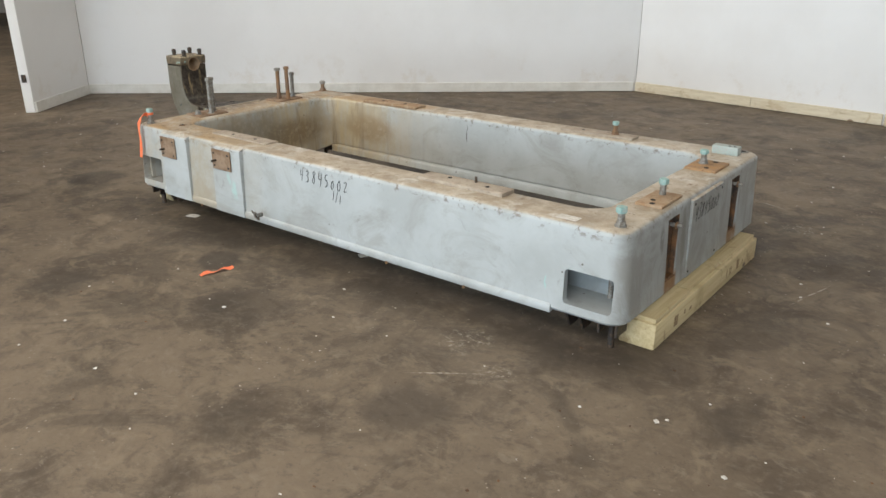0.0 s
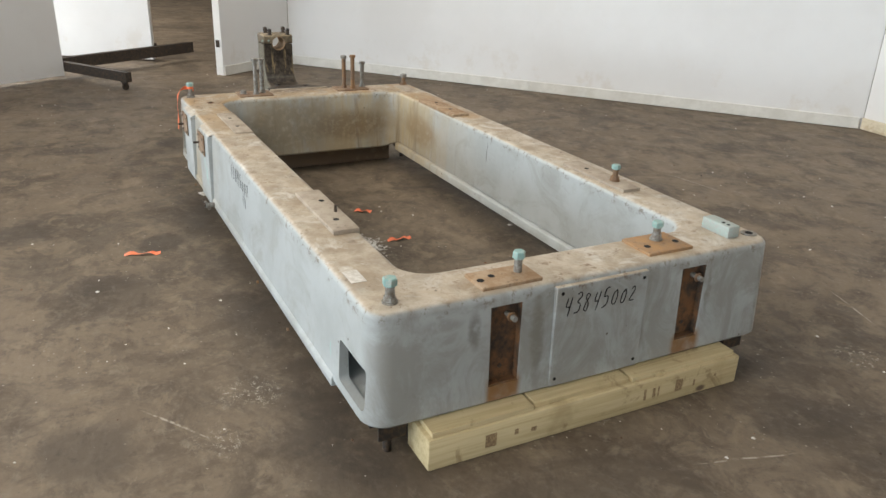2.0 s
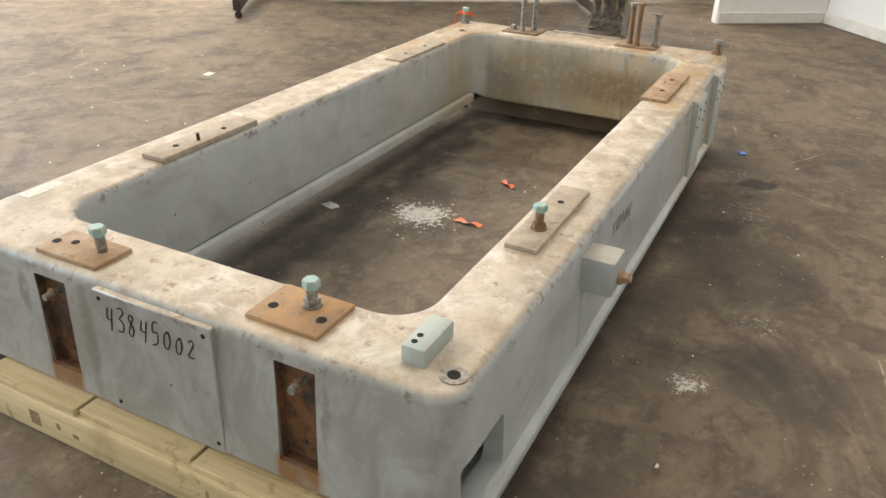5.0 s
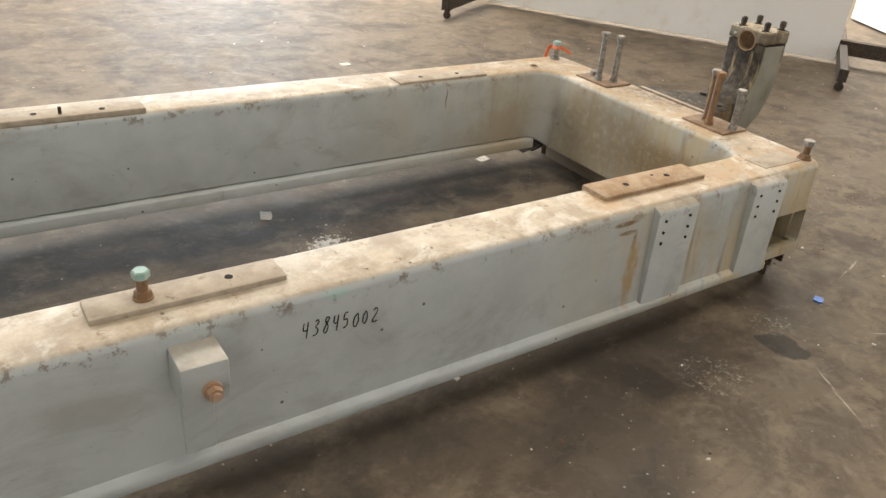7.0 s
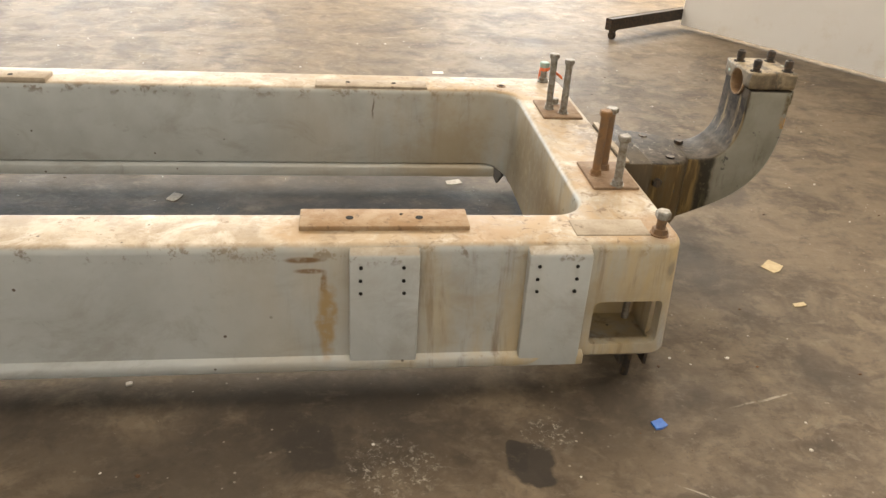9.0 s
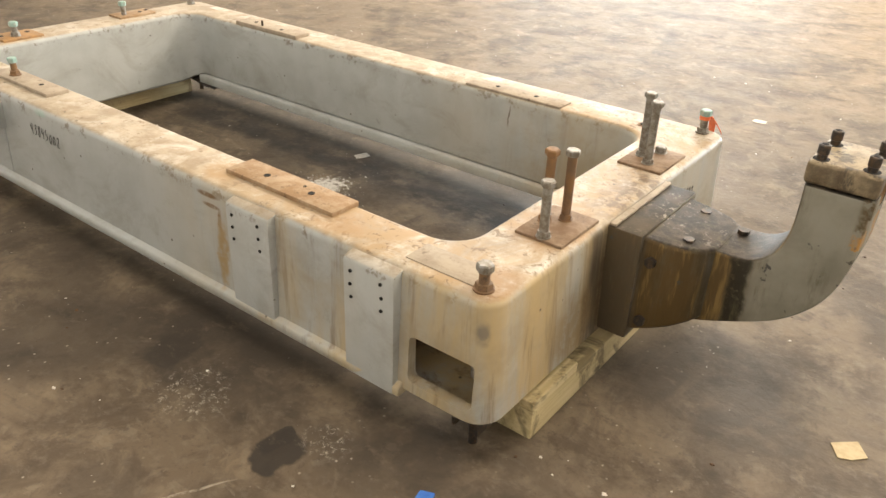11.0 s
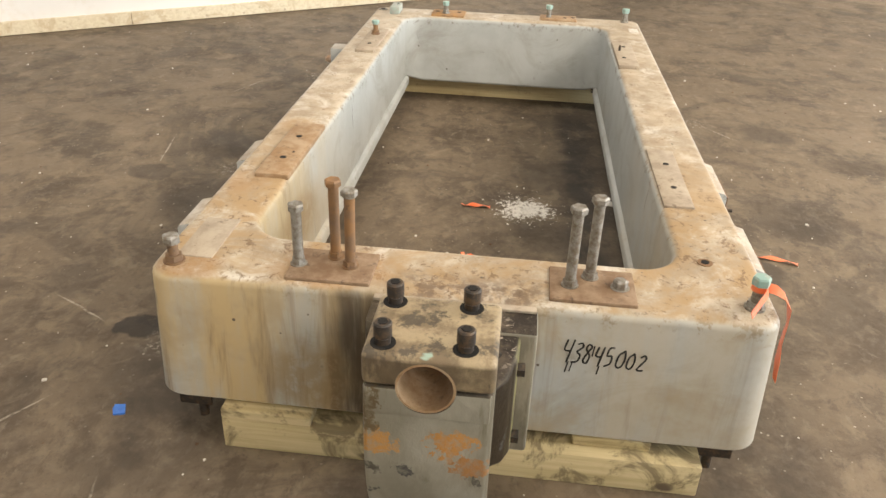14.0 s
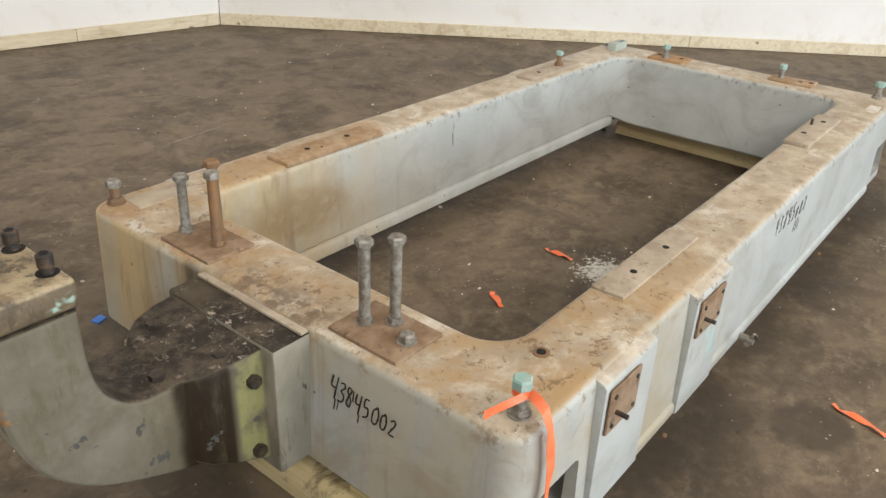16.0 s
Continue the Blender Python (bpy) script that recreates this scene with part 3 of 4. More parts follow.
def carve(ob, cutters):
    """Takes the cutters' volume out of a mesh object for good."""
    me = bpy.data.meshes.new("cutter")
    cutters.to_mesh(me)
    cutters.free()
    tool = new("cutter", me)
    mod = ob.modifiers.new("carve", "BOOLEAN")
    mod.operation, mod.solver, mod.object = "DIFFERENCE", "EXACT", tool
    bpy.context.view_layer.update()
    made = bpy.data.meshes.new_from_object(ob.evaluated_get(bpy.context.evaluated_depsgraph_get()))
    ob.modifiers.clear()
    ob.data = made
    bpy.data.objects.remove(tool)
    made.shade_smooth()
    made.set_sharp_from_angle(angle=radians(38))


def strip(points, width, across, thick=0.0012):
    """A thin ribbon along points; across: the way of its width."""
    bm = bmesh.new()
    rows = []
    for i, p in enumerate(points):
        p = Vector(p)
        q = Vector(points[min(i + 1, len(points) - 1)]) - Vector(points[max(i - 1, 0)])
        side = Vector(across[i] if isinstance(across, list) else across).normalized()
        up = q.cross(side).normalized()
        rows.append([bm.verts.new(p + side * width / 2 * a + up * thick * b) for a, b in ((-1, 0), (1, 0), (1, 1), (-1, 1))])
    for r, s in zip(rows, rows[1:]):
        for k in range(4):
            bm.faces.new((r[k], r[(k + 1) % 4], s[(k + 1) % 4], s[k]))
    bm.faces.new(rows[0])
    bm.faces.new(rows[-1][::-1])
    return bm


# ---- floor, walls, ceiling ----
X0, X1, Y0, Y1, TOP = -22.0, 12.0, -14.0, 12.0, 6.0
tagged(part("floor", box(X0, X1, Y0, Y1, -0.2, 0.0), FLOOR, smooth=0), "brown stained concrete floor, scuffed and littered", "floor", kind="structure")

# corners of the bay
P1, P2, P3, P4, P5 = (-7.80, 3.47), (-8.43, 4.38), (-3.64, 8.27), (-1.035, 7.915), (2.86, 2.87)


def wall_run(name, a, b, thick, height, board, label, lift=0.0, board_name="baseboard"):
    """A straight wall from a to b whose room side is on the right as one goes, with its board at the foot."""
    a, b = Vector((*a, 0)), Vector((*b, 0))
    m = Matrix.Translation(a) @ Matrix.Rotation(math.atan2(b.y - a.y, b.x - a.x), 4, "Z")
    long = (b - a).length
    ob = part(name, box(0, long, 0, thick, lift, height, 0.004, 1), WALL, smooth=0)
    ob.matrix_world = m
    tagged(ob, label, "wall", kind="structure")
    if board:
        cuts = [0.006] + [long * f for f in board[1]] + [long - 0.026]
        for p, q in zip(cuts, cuts[1:]):
            bb = part(board_name, box(p + 0.0015, q - 0.0015, -0.022, -0.001, 0.003, 0.105, 0.003, 1), board[0], smooth=0)
            bb.matrix_world = m
            tagged(bb, "bare pine baseboard along the white wall" if board[0] is BARE else "white-painted baseboard along the white wall", "baseboard", kind="structure")
    return m, long


wall_run("wall_stub", P1, P2, 0.10, 3.0, (PAINTED, ()), "short white partition wall beside the opening")
wall_run("wall_northwest", P2, P3, 0.10, 3.0, (PAINTED, (0.49,)), "smooth white painted partition wall")
wall_run("wall_north", P3, P4, 0.10, 3.0, (BARE, (0.52,)), "white painted wall with a bare pine baseboard")
wall_run("wall_northeast", P4, P5, 0.10, 3.0, (BARE, (0.31, 0.66)), "white painted wall with a bare pine baseboard")

# unseen walls and ceiling, added to close the hall around the bay
tagged(part("wall_hall_north", box(X0, X1, Y1, Y1 + 0.2, 0, TOP), HALL, smooth=0), "plain unseen wall closing the hall", "wall", kind="structure")
tagged(part("wall_hall_west", box(X0 - 0.2, X0, Y0, Y1, 0, TOP), HALL, smooth=0), "plain unseen wall closing the hall", "wall", kind="structure")
tagged(part("wall_hall_east", box(X1, X1 + 0.2, Y0, Y1, 0, TOP), HALL, smooth=0), "plain unseen wall closing the hall", "wall", kind="structure")
bm = box(X0, UNSEEN_DOORS[0][0], Y0 - 0.2, Y0, 0, TOP)
box(UNSEEN_DOORS[0][1], UNSEEN_DOORS[1][0], Y0 - 0.2, Y0, 0, TOP, bm=bm)
box(UNSEEN_DOORS[1][1], X1, Y0 - 0.2, Y0, 0, TOP, bm=bm)
for xa, xb in UNSEEN_DOORS:
    box(xa, xb, Y0 - 0.2, Y0, 4.2, TOP, bm=bm)
tagged(part("wall_hall_south", bm, HALL, smooth=0), "plain unseen hall wall with two openings for daylight lamps", "wall", kind="structure")
bm = bmesh.new()
xs = sorted({X0, X1, *[r[0] for r in ROOF_FILLS], *[r[1] for r in ROOF_FILLS]})
ys = sorted({Y0, Y1, *[r[2] for r in ROOF_FILLS], *[r[3] for r in ROOF_FILLS]})
for xa, xb in zip(xs, xs[1:]):
    for ya, yb in zip(ys, ys[1:]):
        if not any(r[0] <= xa and xb <= r[1] and r[2] <= ya and yb <= r[3] for r in ROOF_FILLS):
            box(xa, xb, ya, yb, TOP, TOP + 0.2, bm=bm)
tagged(part("ceiling", bm, HALL, smooth=0), "plain unseen hall ceiling with openings for added fill lamps", "ceiling", kind="structure")


# ---- machine base ----
BX0, BX1, BY0, BY1 = -4.302, -1.03, 2.487, 4.07     # outer faces
IX0, IX1, IY0, IY1 = -4.05, -1.26, 2.710, 3.865      # inner faces
ZB, ZT = 0.132, 0.513
base = tagged(empty("machine_base", -2.67, 3.28, 0.0), "grey cast iron machine base frame, rusty and dusty, on timbers", "machine base")


def spread(x, y):
    """The north side stands up to 18 mm further out towards its east end."""
    return y + 0.018 * max(0.0, min(1.0, (x + 3.4) / 2.3)) if y > 3.9 else y


def ring():
    """The hollow rectangular casting as one closed sweep round the opening."""
    loops = []
    ro, ri, t = 0.075, 0.11, 0.023

    def outer(inset, z):
        inset += 0.016 * (z - ZB) / (ZT - ZB) - 0.006
        loops.append([(x, spread(x, y), z) for x, y in rounded(BX0 + inset, BX1 - inset, BY0 + inset, BY1 - inset, ro - inset * 0.6)])

    def inner(grow, z):
        loops.append([(x, y, z) for x, y in rounded(IX0 - grow, IX1 + grow, IY0 - grow, IY1 + grow, ri + grow * 0.6)])
    outer(0.012, ZB)
    outer(0.0, ZB + 0.012)
    outer(0.0, ZT - t)
    for a in (22, 45, 68, 90):
        outer(t * (1 - math.cos(radians(a))), ZT - t + t * math.sin(radians(a)))
    g = 0.024
    for a in (90, 68, 45, 22, 0):
        inner(g * (1 - math.cos(radians(a))), ZT - g + g * math.sin(radians(a)))
    # the long sides end higher on the inside than the short ones
    for grow, rise in ((-0.010, 0.01), (-0.002, 0.0)):
        pts = rounded(IX0 - grow, IX1 + grow, IY0 - grow, IY1 + grow, ri + grow * 0.6)
        loops.append([(x, y, ZB + rise + 0.042 * math.sin(radians(90 * (i // 9) + 90 * (i % 9) / 8)) ** 2) for i, (x, y) in enumerate(pts)])
    bm = bmesh.new()
    rows = [[bm.verts.new(p) for p in loop] for loop in loops]
    for r, s in zip(rows, rows[1:] + rows[:1]):
        for i in range(len(r)):
            j = (i + 1) % len(r)
            bm.faces.new((r[i], r[j], s[j], s[i]))
    bmesh.ops.recalc_face_normals(bm, faces=bm.faces)
    return bm


body = part("frame_casting", ring(), CAST, base)
WINDOWS = [(-1.285, -1.075), (-4.255, -4.045)]
cut = bmesh.new()


def add_bm(into, other):
    me = bpy.data.meshes.new("piece")
    other.to_mesh(me)
    other.free()
    into.from_mesh(me)
    bpy.data.meshes.remove(me)


for xa, xb in WINDOWS:
    for ya, yb in ((BY0 - 0.05, BY0 + 0.05), (BY1 - 0.05, BY1 + 0.05)):
        add_bm(cut, prism(rounded(xa, xb, 0.178, 0.325, 0.018, 4), 1, ya, yb))
SLOTS = [(2.885, 2.995), (3.645, 3.752)]
carve(body, cut)
cut = bmesh.new()
for xa, xb in ((-1.50, -1.092), (-4.242, -3.84)):
    for ya, yb in ((BY0 + 0.030, IY0 - 0.03), (IY1 + 0.03, BY1 - 0.030)):
        add_bm(cut, box(xa, xb, ya, yb, 0.168, 0.44))
for ya, yb in SLOTS:
    add_bm(cut, box(BX1 - 0.035, BX1 + 0.05, ya, yb, 0.195, 0.468))
carve(body, cut)

# lower flanges and the raised bosses of the long sides
def flange(x0, x1, y_in, y_out):
    s = 1 if y_out > y_in else -1
    bm = prism([(y_in - s * 0.01, 0.122), (y_out - s * 0.003, 0.122), (y_out, 0.126), (y_out, 0.150), (y_out - s * 0.004, 0.156), (y_in, 0.166), (y_in - s * 0.01, 0.168)], 0, x0, x1, 0.003, 1)
    for v in bm.verts:
        v.co.y = spread(v.co.x, v.co.y)
    return bm


part("lower_flange", flange(-4.03, -1.335, BY0, BY0 - 0.014), CAST, base)
part("lower_flange", flange(-4.03, -1.15, BY1, BY1 + 0.026), CAST, base)


def boss(x0, x1, y_in, y_out):
    s = 1 if y_out > y_in else -1
    bm = prism([(y_in - s * 0.012, 0.124), (y_out + s * 0.002, 0.124), (y_out - s * 0.001, 0.488), (y_out - s * 0.008, 0.498), (y_in - s * 0.030, 0.5105), (y_in - s * 0.034, 0.46)], 0, x0, x1, 0.005, 2)
    return bm


def inner_ledge(y, s, z):
    """The foot along the inside of a long side; s: the way into the opening."""
    return prism([(y - s * 0.02, z + 0.003), (y + s * 0.005, z), (y + s * 0.012, z - 0.005), (y + s * 0.020, z - 0.009), (y + s * 0.024, z - 0.014), (y + s * 0.024, 0.124), (y - s * 0.02, 0.124)], 0, IX0 + 0.06, IX1 - 0.06, 0.003, 1)


part("inner_ledge", inner_ledge(IY0, 1, 0.176), CAST, base)
part("inner_ledge", inner_ledge(IY1, -1, 0.176), CAST, base)
for x0, x1 in ((-3.532, -3.342), (-4.012, -3.832)):
    b = part("mounting_boss", boss(x0, x1, BY1, BY1 + 0.025), BOSS, base)
    for x in (x0 + 0.042, x1 - 0.03):
        for z in (0.463, 0.422, 0.382):
            part("tapped_hole", rod(0, 0, -0.001, 0.0022, 0.0052, sides=12, m=pose(x + random.uniform(-0.003, 0.003), BY1 + 0.0262, z, -90, 0, 0)), HOLE, b, "dark empty screw hole")
for x0, x1, pa, pb, za in ((-4.0, -3.745, -3.988, -3.845, 0.360), (-3.51, -3.262, -3.495, -3.335, 0.370)):
    b = part("mounting_boss", boss(x0, x1, BY0, BY0 - 0.017), BOSS, base)
    pl = part("cover_plate", box(pa, pb, BY0 - 0.025, BY0 - 0.0185, za, 0.482, 0.002, 1), RUST_DARK, b, "rusty bare steel plate")
    for x in (pa + 0.02, pb - 0.02):
        for z in (za + 0.02, 0.46):
            part("screw", rod(0, 0, 0, 0.004, 0.006, 0.005, 10, m=pose(x, BY0 - 0.025, z, 90, 0, 0)), BLACK, pl)
    part("stud", rod(0, 0, 0, 0.03, 0.006, sides=10, m=pose(pa + 0.035, BY0 - 0.025, za + 0.05, 90, 0, 0)), BLACK, pl, "dark steel stud")

# machined pads with bolt holes
def pad(name, x0, x1, y0, y1, z1, material, holes, label=""):
    p = part(name, box(x0, x1, y0, y1, ZT - 0.006, z1, 0.004, 2), material, base, label)
    for x, y, r in holes:
        part("bolt_hole", rod(x, y, z1 - 0.002, z1 + 0.0012, r, sides=16), HOLE, p, "dark open bolt hole")
    return p


pad("machined_pad", -3.680, -3.205, 3.868, 3.978, 0.527, RUST, ((-3.344, 3.927, 0.011), (-3.540, 3.926, 0.011), (-3.49, 3.905, 0.005)))
pad("machined_pad", -3.675, -3.204, 2.606, 2.699, 0.5205, RUST_PALE, ((-3.534, 2.650, 0.010), (-3.339, 2.648, 0.010)))
pad("machined_pad", -2.130, -1.682, 3.899, 3.992, 0.527, RUST_PALE, ((-2.003, 3.943, 0.010),))
se = pad("machined_pad", -2.135, -1.667, 2.605, 2.704, 0.530, RUST_PALE, ((-1.993, 2.668, 0.011), (-1.775, 2.652, 0.011)))
part("dowel_pin", rod(-1.855, 2.678, 0.528, 0.556, 0.006, sides=12), BLACK, se, "dark steel dowel pin")
pad("machined_pad", -1.185, -1.066, 2.868, 3.084, 0.524, RUST, ((-1.118, 2.858 + 0.03, 0.012), (-1.135, 2.936, 0.011)))
pad("machined_pad", -1.238, -1.086, 3.531, 3.726, 0.524, RUST_ORANGE, ((-1.143, 3.567, 0.012), (-1.146, 3.697, 0.012)))
pad("bolt_plate", -4.270, -4.118, 3.49, 3.705, 0.522, RUST_DARK, (), "thin rusty plate under three long bolts")
pad("bolt_plate", -4.262, -4.104, 2.838, 3.050, 0.522, RUST_DARK, (), "thin rusty plate under two long bolts")
pad("shim_plate", -4.20, -3.98, 3.915, 4.012, 0.5165, RUST_PALE, ())

# the end plate and the rusted slots of the east end
plate = part("end_plate", box(BX1 - 0.02, BX1 + 0.0066, 3.113, 3.482, 0.137, 0.497, 0.003, 1), CAST, base)
for y in (3.135, 3.462):
    for z in (0.475, 0.165):
        part("screw_hole", rod(0, 0, -0.001, 0.0015, 0.006, sides=12, m=pose(BX1 + 0.0066, y, z, 0, 90, 0)), HOLE, plate, "dark screw hole")
for ya, yb in SLOTS:
    bm = box(BX1 - 0.034, BX1 - 0.028, ya + 0.001, yb - 0.001, 0.196, 0.467)
    for qa, qb in ((ya + 0.0005, ya + 0.004), (yb - 0.004, yb - 0.0005)):
        box(BX1 - 0.028, BX1 - 0.006, qa, qb, 0.196, 0.467, bm=bm)
    box(BX1 - 0.028, BX1 - 0.006, ya + 0.004, yb - 0.004, 0.196, 0.200, bm=bm)
    k = part("slot_liner", bm, RUST_DEEP, base, "deeply rusted slot bottom")
    m = pose(BX1 - 0.03, ya + 0.62 * (yb - ya), 0.43, 0, 90, 0)
    part("slot_bolt", rod(0, 0, 0, 0.055, 0.009, sides=12, m=m), ZINC, k, "bright bolt end")
    part("slot_washer", rod(0, 0, 0.028, 0.036, 0.016, sides=6, m=m), RUST_SHANK, k)
    part("screw_hole", rod(0, 0, 0.004, 0.008, 0.008, sides=12, m=pose(BX1 - 0.034, (ya + yb) / 2, 0.245, 0, 90, 0)), BLACK, k)


def bolt(x, y, z0, z1, shank_r, head_r, head_h, shank_mat, head_mat, lean=0.0, collar=None, label=""):
    """A standing hexagon bolt: shank, collar nut and head."""
    m = pose(x, y, z0, lean, lean * 0.6, random.uniform(0, 60))
    h = z1 - z0
    s = part("bolt", rod(0, 0, -0.004, h - head_h, shank_r, sides=16, m=m), shank_mat, base, label)
    bm = rod(0, 0, h - head_h, h - 0.004, head_r, sides=6, m=m)
    rod(0, 0, h - 0.004, h, head_r, head_r * 0.84, 6, bm=bm, m=m)
    rod(0, 0, h - head_h - 0.003, h - head_h + 0.001, head_r * 0.82, sides=16, bm=bm, m=m)
    part("bolt_head", bm, head_mat, s, smooth=20)
    if collar:
        bm = rod(0, 0, 0, 0.005, collar * 1.15, sides=20, m=m)
        rod(0, 0, 0.0055, 0.020, collar, collar * 0.94, 6, bm=bm, m=m)
        part("collar_nut", bm, shank_mat, s, smooth=20)
    return s


JACK = "short jacking bolt"
bolt(-1.11, 2.583, ZT, 0.592, 0.0145, 0.023, 0.022, ZINC, MINT, 0, 0.021, JACK)
bolt(-1.136, 3.033, 0.524, 0.595, 0.0135, 0.021, 0.022, ZINC, MINT, 1.5, None, JACK)
bolt(-1.186, 3.643, 0.524, 0.593, 0.0135, 0.021, 0.020, ZINC, MINT, -1, 0.020, JACK)
bolt(-1.806, 3.949, 0.527, 0.600, 0.0125, 0.020, 0.018, RUST_SHANK, MINT, 0, 0.020, JACK)
bolt(-4.226, 4.004, ZT, 0.588, 0.014, 0.023, 0.020, RUST_SHANK, ZINC, 0, 0.024, JACK)
bolt(-4.211, 2.556, ZT, 0.602, 0.014, 0.022, 0.022, ZINC, MINT, 0, 0.022, JACK)
TALL = "long standing hexagon bolt"
bolt(-4.200, 3.685, 0.519, 0.690, 0.0135, 0.0215, 0.016, ZINC, ZINC, 0.5, 0.019, TALL)
bolt(-4.152, 3.600, 0.519, 0.742, 0.0135, 0.0215, 0.016, RUST_SHANK, RUST_SHANK, -0.5, 0.019, TALL)
bolt(-4.193, 3.553, 0.519, 0.735, 0.0135, 0.0215, 0.016, RUST_SHANK, ZINC, 0.6, 0.019, TALL)
bolt(-4.192, 3.000, 0.519, 0.738, 0.0135, 0.0215, 0.016, ZINC, ZINC, 0, 0.019, TALL)
bolt(-4.146, 2.948, 0.519, 0.745, 0.0135, 0.0215, 0.016, ZINC, ZINC, 0.5, 0.019, TALL)
bm = rod(-4.184, 2.876, 0.518, 0.523, 0.024, sides=20)
rod(-4.184, 2.876, 0.523, 0.540, 0.019, sides=6, bm=bm)
rod(-4.184, 2.876, 0.540, 0.544, 0.019, 0.014, 6, bm=bm)
part("plate_bolt", bm, ZINC, base, "low hexagon head bolt with washer", 20)
# open bolt hole with its spot face at the northeast corner, small plugs
bm = rod(-1.122, 4.034, ZT - 0.002, ZT + 0.003, 0.030, sides=24)
hole = part("spot_face", bm, ZINC, base, "bare steel ring round a hole")
part("bolt_hole", rod(-1.122, 4.034, ZT, ZT + 0.0045, 0.014, sides=20), HOLE, hole)
hole = part("spot_face", rod(-4.006, 2.636, ZT - 0.002, ZT + 0.0025, 0.020, sides=20), RUST_SHANK, base)
part("bolt_hole", rod(-4.006, 2.636, ZT, ZT + 0.004, 0.011, sides=16), HOLE, hole)
blk = part("stop_block", box(-1.245, -1.112, 3.917, 3.972, ZT - 0.003, 0.556, 0.004, 2), MINT_GREY, base, "small pale green painted steel block")
for x in (-1.135, -1.16):
    part("screw_hole", rod(x, 3.936, 0.554, 0.5572, 0.007, sides=12), HOLE, blk)

part("paper_label", box(-1.36, -1.27, 2.525, 2.575, ZT - 0.0005, ZT + 0.0012), CHALK, base, "torn pale paper label")

# box with a nut on the north side, and its strip
bx = part("side_box", box(-1.922, -1.816, BY1 - 0.01, BY1 + 0.099, 0.362, 0.468, 0.006, 2), CAST, base)
m = pose(-1.880, BY1 + 0.099, 0.400, -90, 0, 0)
bm = rod(0, 0, 0, 0.012, 0.022, sides=20, m=m)
rod(0, 0, 0.012, 0.028, 0.018, sides=6, bm=bm, m=m)
rod(0, 0, 0.028, 0.036, 0.010, sides=12, bm=bm, m=m)
part("nut", bm, COPPER, bx, "rusty coppery nut", 25)
part("strip_pad", box(-1.905, -1.83, BY1 - 0.01, BY1 + 0.020, 0.160, 0.365, 0.003, 1), CAST, base)

# drain cock on the south side
v = part("drain_cock", rod(0, 0, 0, 0.045, 0.012, sides=14, m=pose(-3.09, BY0 - 0.035, 0.185, 90, 0, 0)), ZINC, base, "small corroded drain cock")
bm = rod(0, 0, -0.025, 0.025, 0.008, sides=12, m=pose(-3.09, BY0 - 0.07, 0.185, 25, 0, 0))
part("spout", bm, ZINC, v)
bm = box(-0.024, 0.024, -0.004, 0.004, -0.004, 0.004, 0.002, 1, m=pose(-3.09, BY0 - 0.085, 0.200, 0, 40, 0))
part("tap_handle", bm, BLACK, v)
for x in (-3.62, -2.2, -1.75):
    part("flange_screw", rod(0, 0, 0, 0.008, 0.007, sides=6, m=pose(x, BY0 - 0.035, 0.132, 90, 0, 0)), RUST_SHANK, base)

# shanks inside the corner pockets and the levelling feet below
for x in (-1.135, -4.19):
    for y in (2.60, 3.965):
        part("pocket_bolt", rod(x, y, 0.20, 0.445, 0.011, sides=14), ZINC, base, "bolt end inside the corner pocket")


def foot(x, y, s, side):
    """A short channel under the corner with a jack screw, beside a black angle gusset."""
    f = part("levelling_foot", box(x - 0.045, x + 0.045, y - 0.05, y + 0.05, 0.120, 0.134, 0.002, 1), BLACK, base, "black steel levelling foot")
    for d in (-0.038, 0.038):
        part("web", box(x + d - 0.005, x + d + 0.005, y - 0.045, y + 0.045, 0.07, 0.121), BLACK, f)
    part("jack_screw", rod(x, y, 0.0, 0.121, 0.014, sides=14), BLACK, f)
    for d in (0.0, 0.06) if s > 0 else ():
        part("gusset", prism([(y - s * 0.055, 0.136), (y + s * 0.17, 0.136), (y + s * 0.05, 0.045), (y - s * 0.01, 0.045)], 0, x + side * (0.125 + d) - 0.005, x + side * (0.125 + d) + 0.005), BLACK, f, "black steel gusset")


foot(-1.105, 2.575, 1, -1)
foot(-1.105, 3.99, -1, -1)
foot(-4.215, 2.575, 1, 1)
foot(-4.215, 3.99, -1, 1)

# ---- the hooked bearing arm at the west end ----
FY0, FY1 = 3.075, 3.475
def glide(points, steps=4):
    """The points with a smooth curve drawn through them."""
    out = []
    for i in range(len(points) - 1):
        p0, p1, p2, p3 = (Vector(points[max(0, min(len(points) - 1, k))]) for k in (i - 1, i, i + 1, i + 2))
        for j in range(steps):
            t = j / steps
            out.append(tuple(0.5 * ((2 * p1) + (p2 - p0) * t + (2 * p0 - 5 * p1 + 4 * p2 - p3) * t * t + (3 * p1 - p0 - 3 * p2 + p3) * t ** 3)))
    return out + [tuple(points[-1])]


inner_side = glide([(-4.39, 0.496), (-4.50, 0.488), (-4.60, 0.481), (-4.665, 0.487), (-4.71, 0.514), (-4.738, 0.56), (-4.750, 0.63), (-4.750, 0.742)])
outer_side = glide([(-4.910, 0.742), (-4.914, 0.62), (-4.905, 0.53), (-4.880, 0.45), (-4.835, 0.385), (-4.77, 0.33), (-4.68, 0.285), (-4.58, 0.245), (-4.48, 0.215), (-4.39, 0.20)])
arm = part("bearing_arm", prism(inner_side + outer_side, 1, 3.160, 3.370, 0.010, 3), ARM, base, "grey hooked bearing arm, oily and paint-chipped")
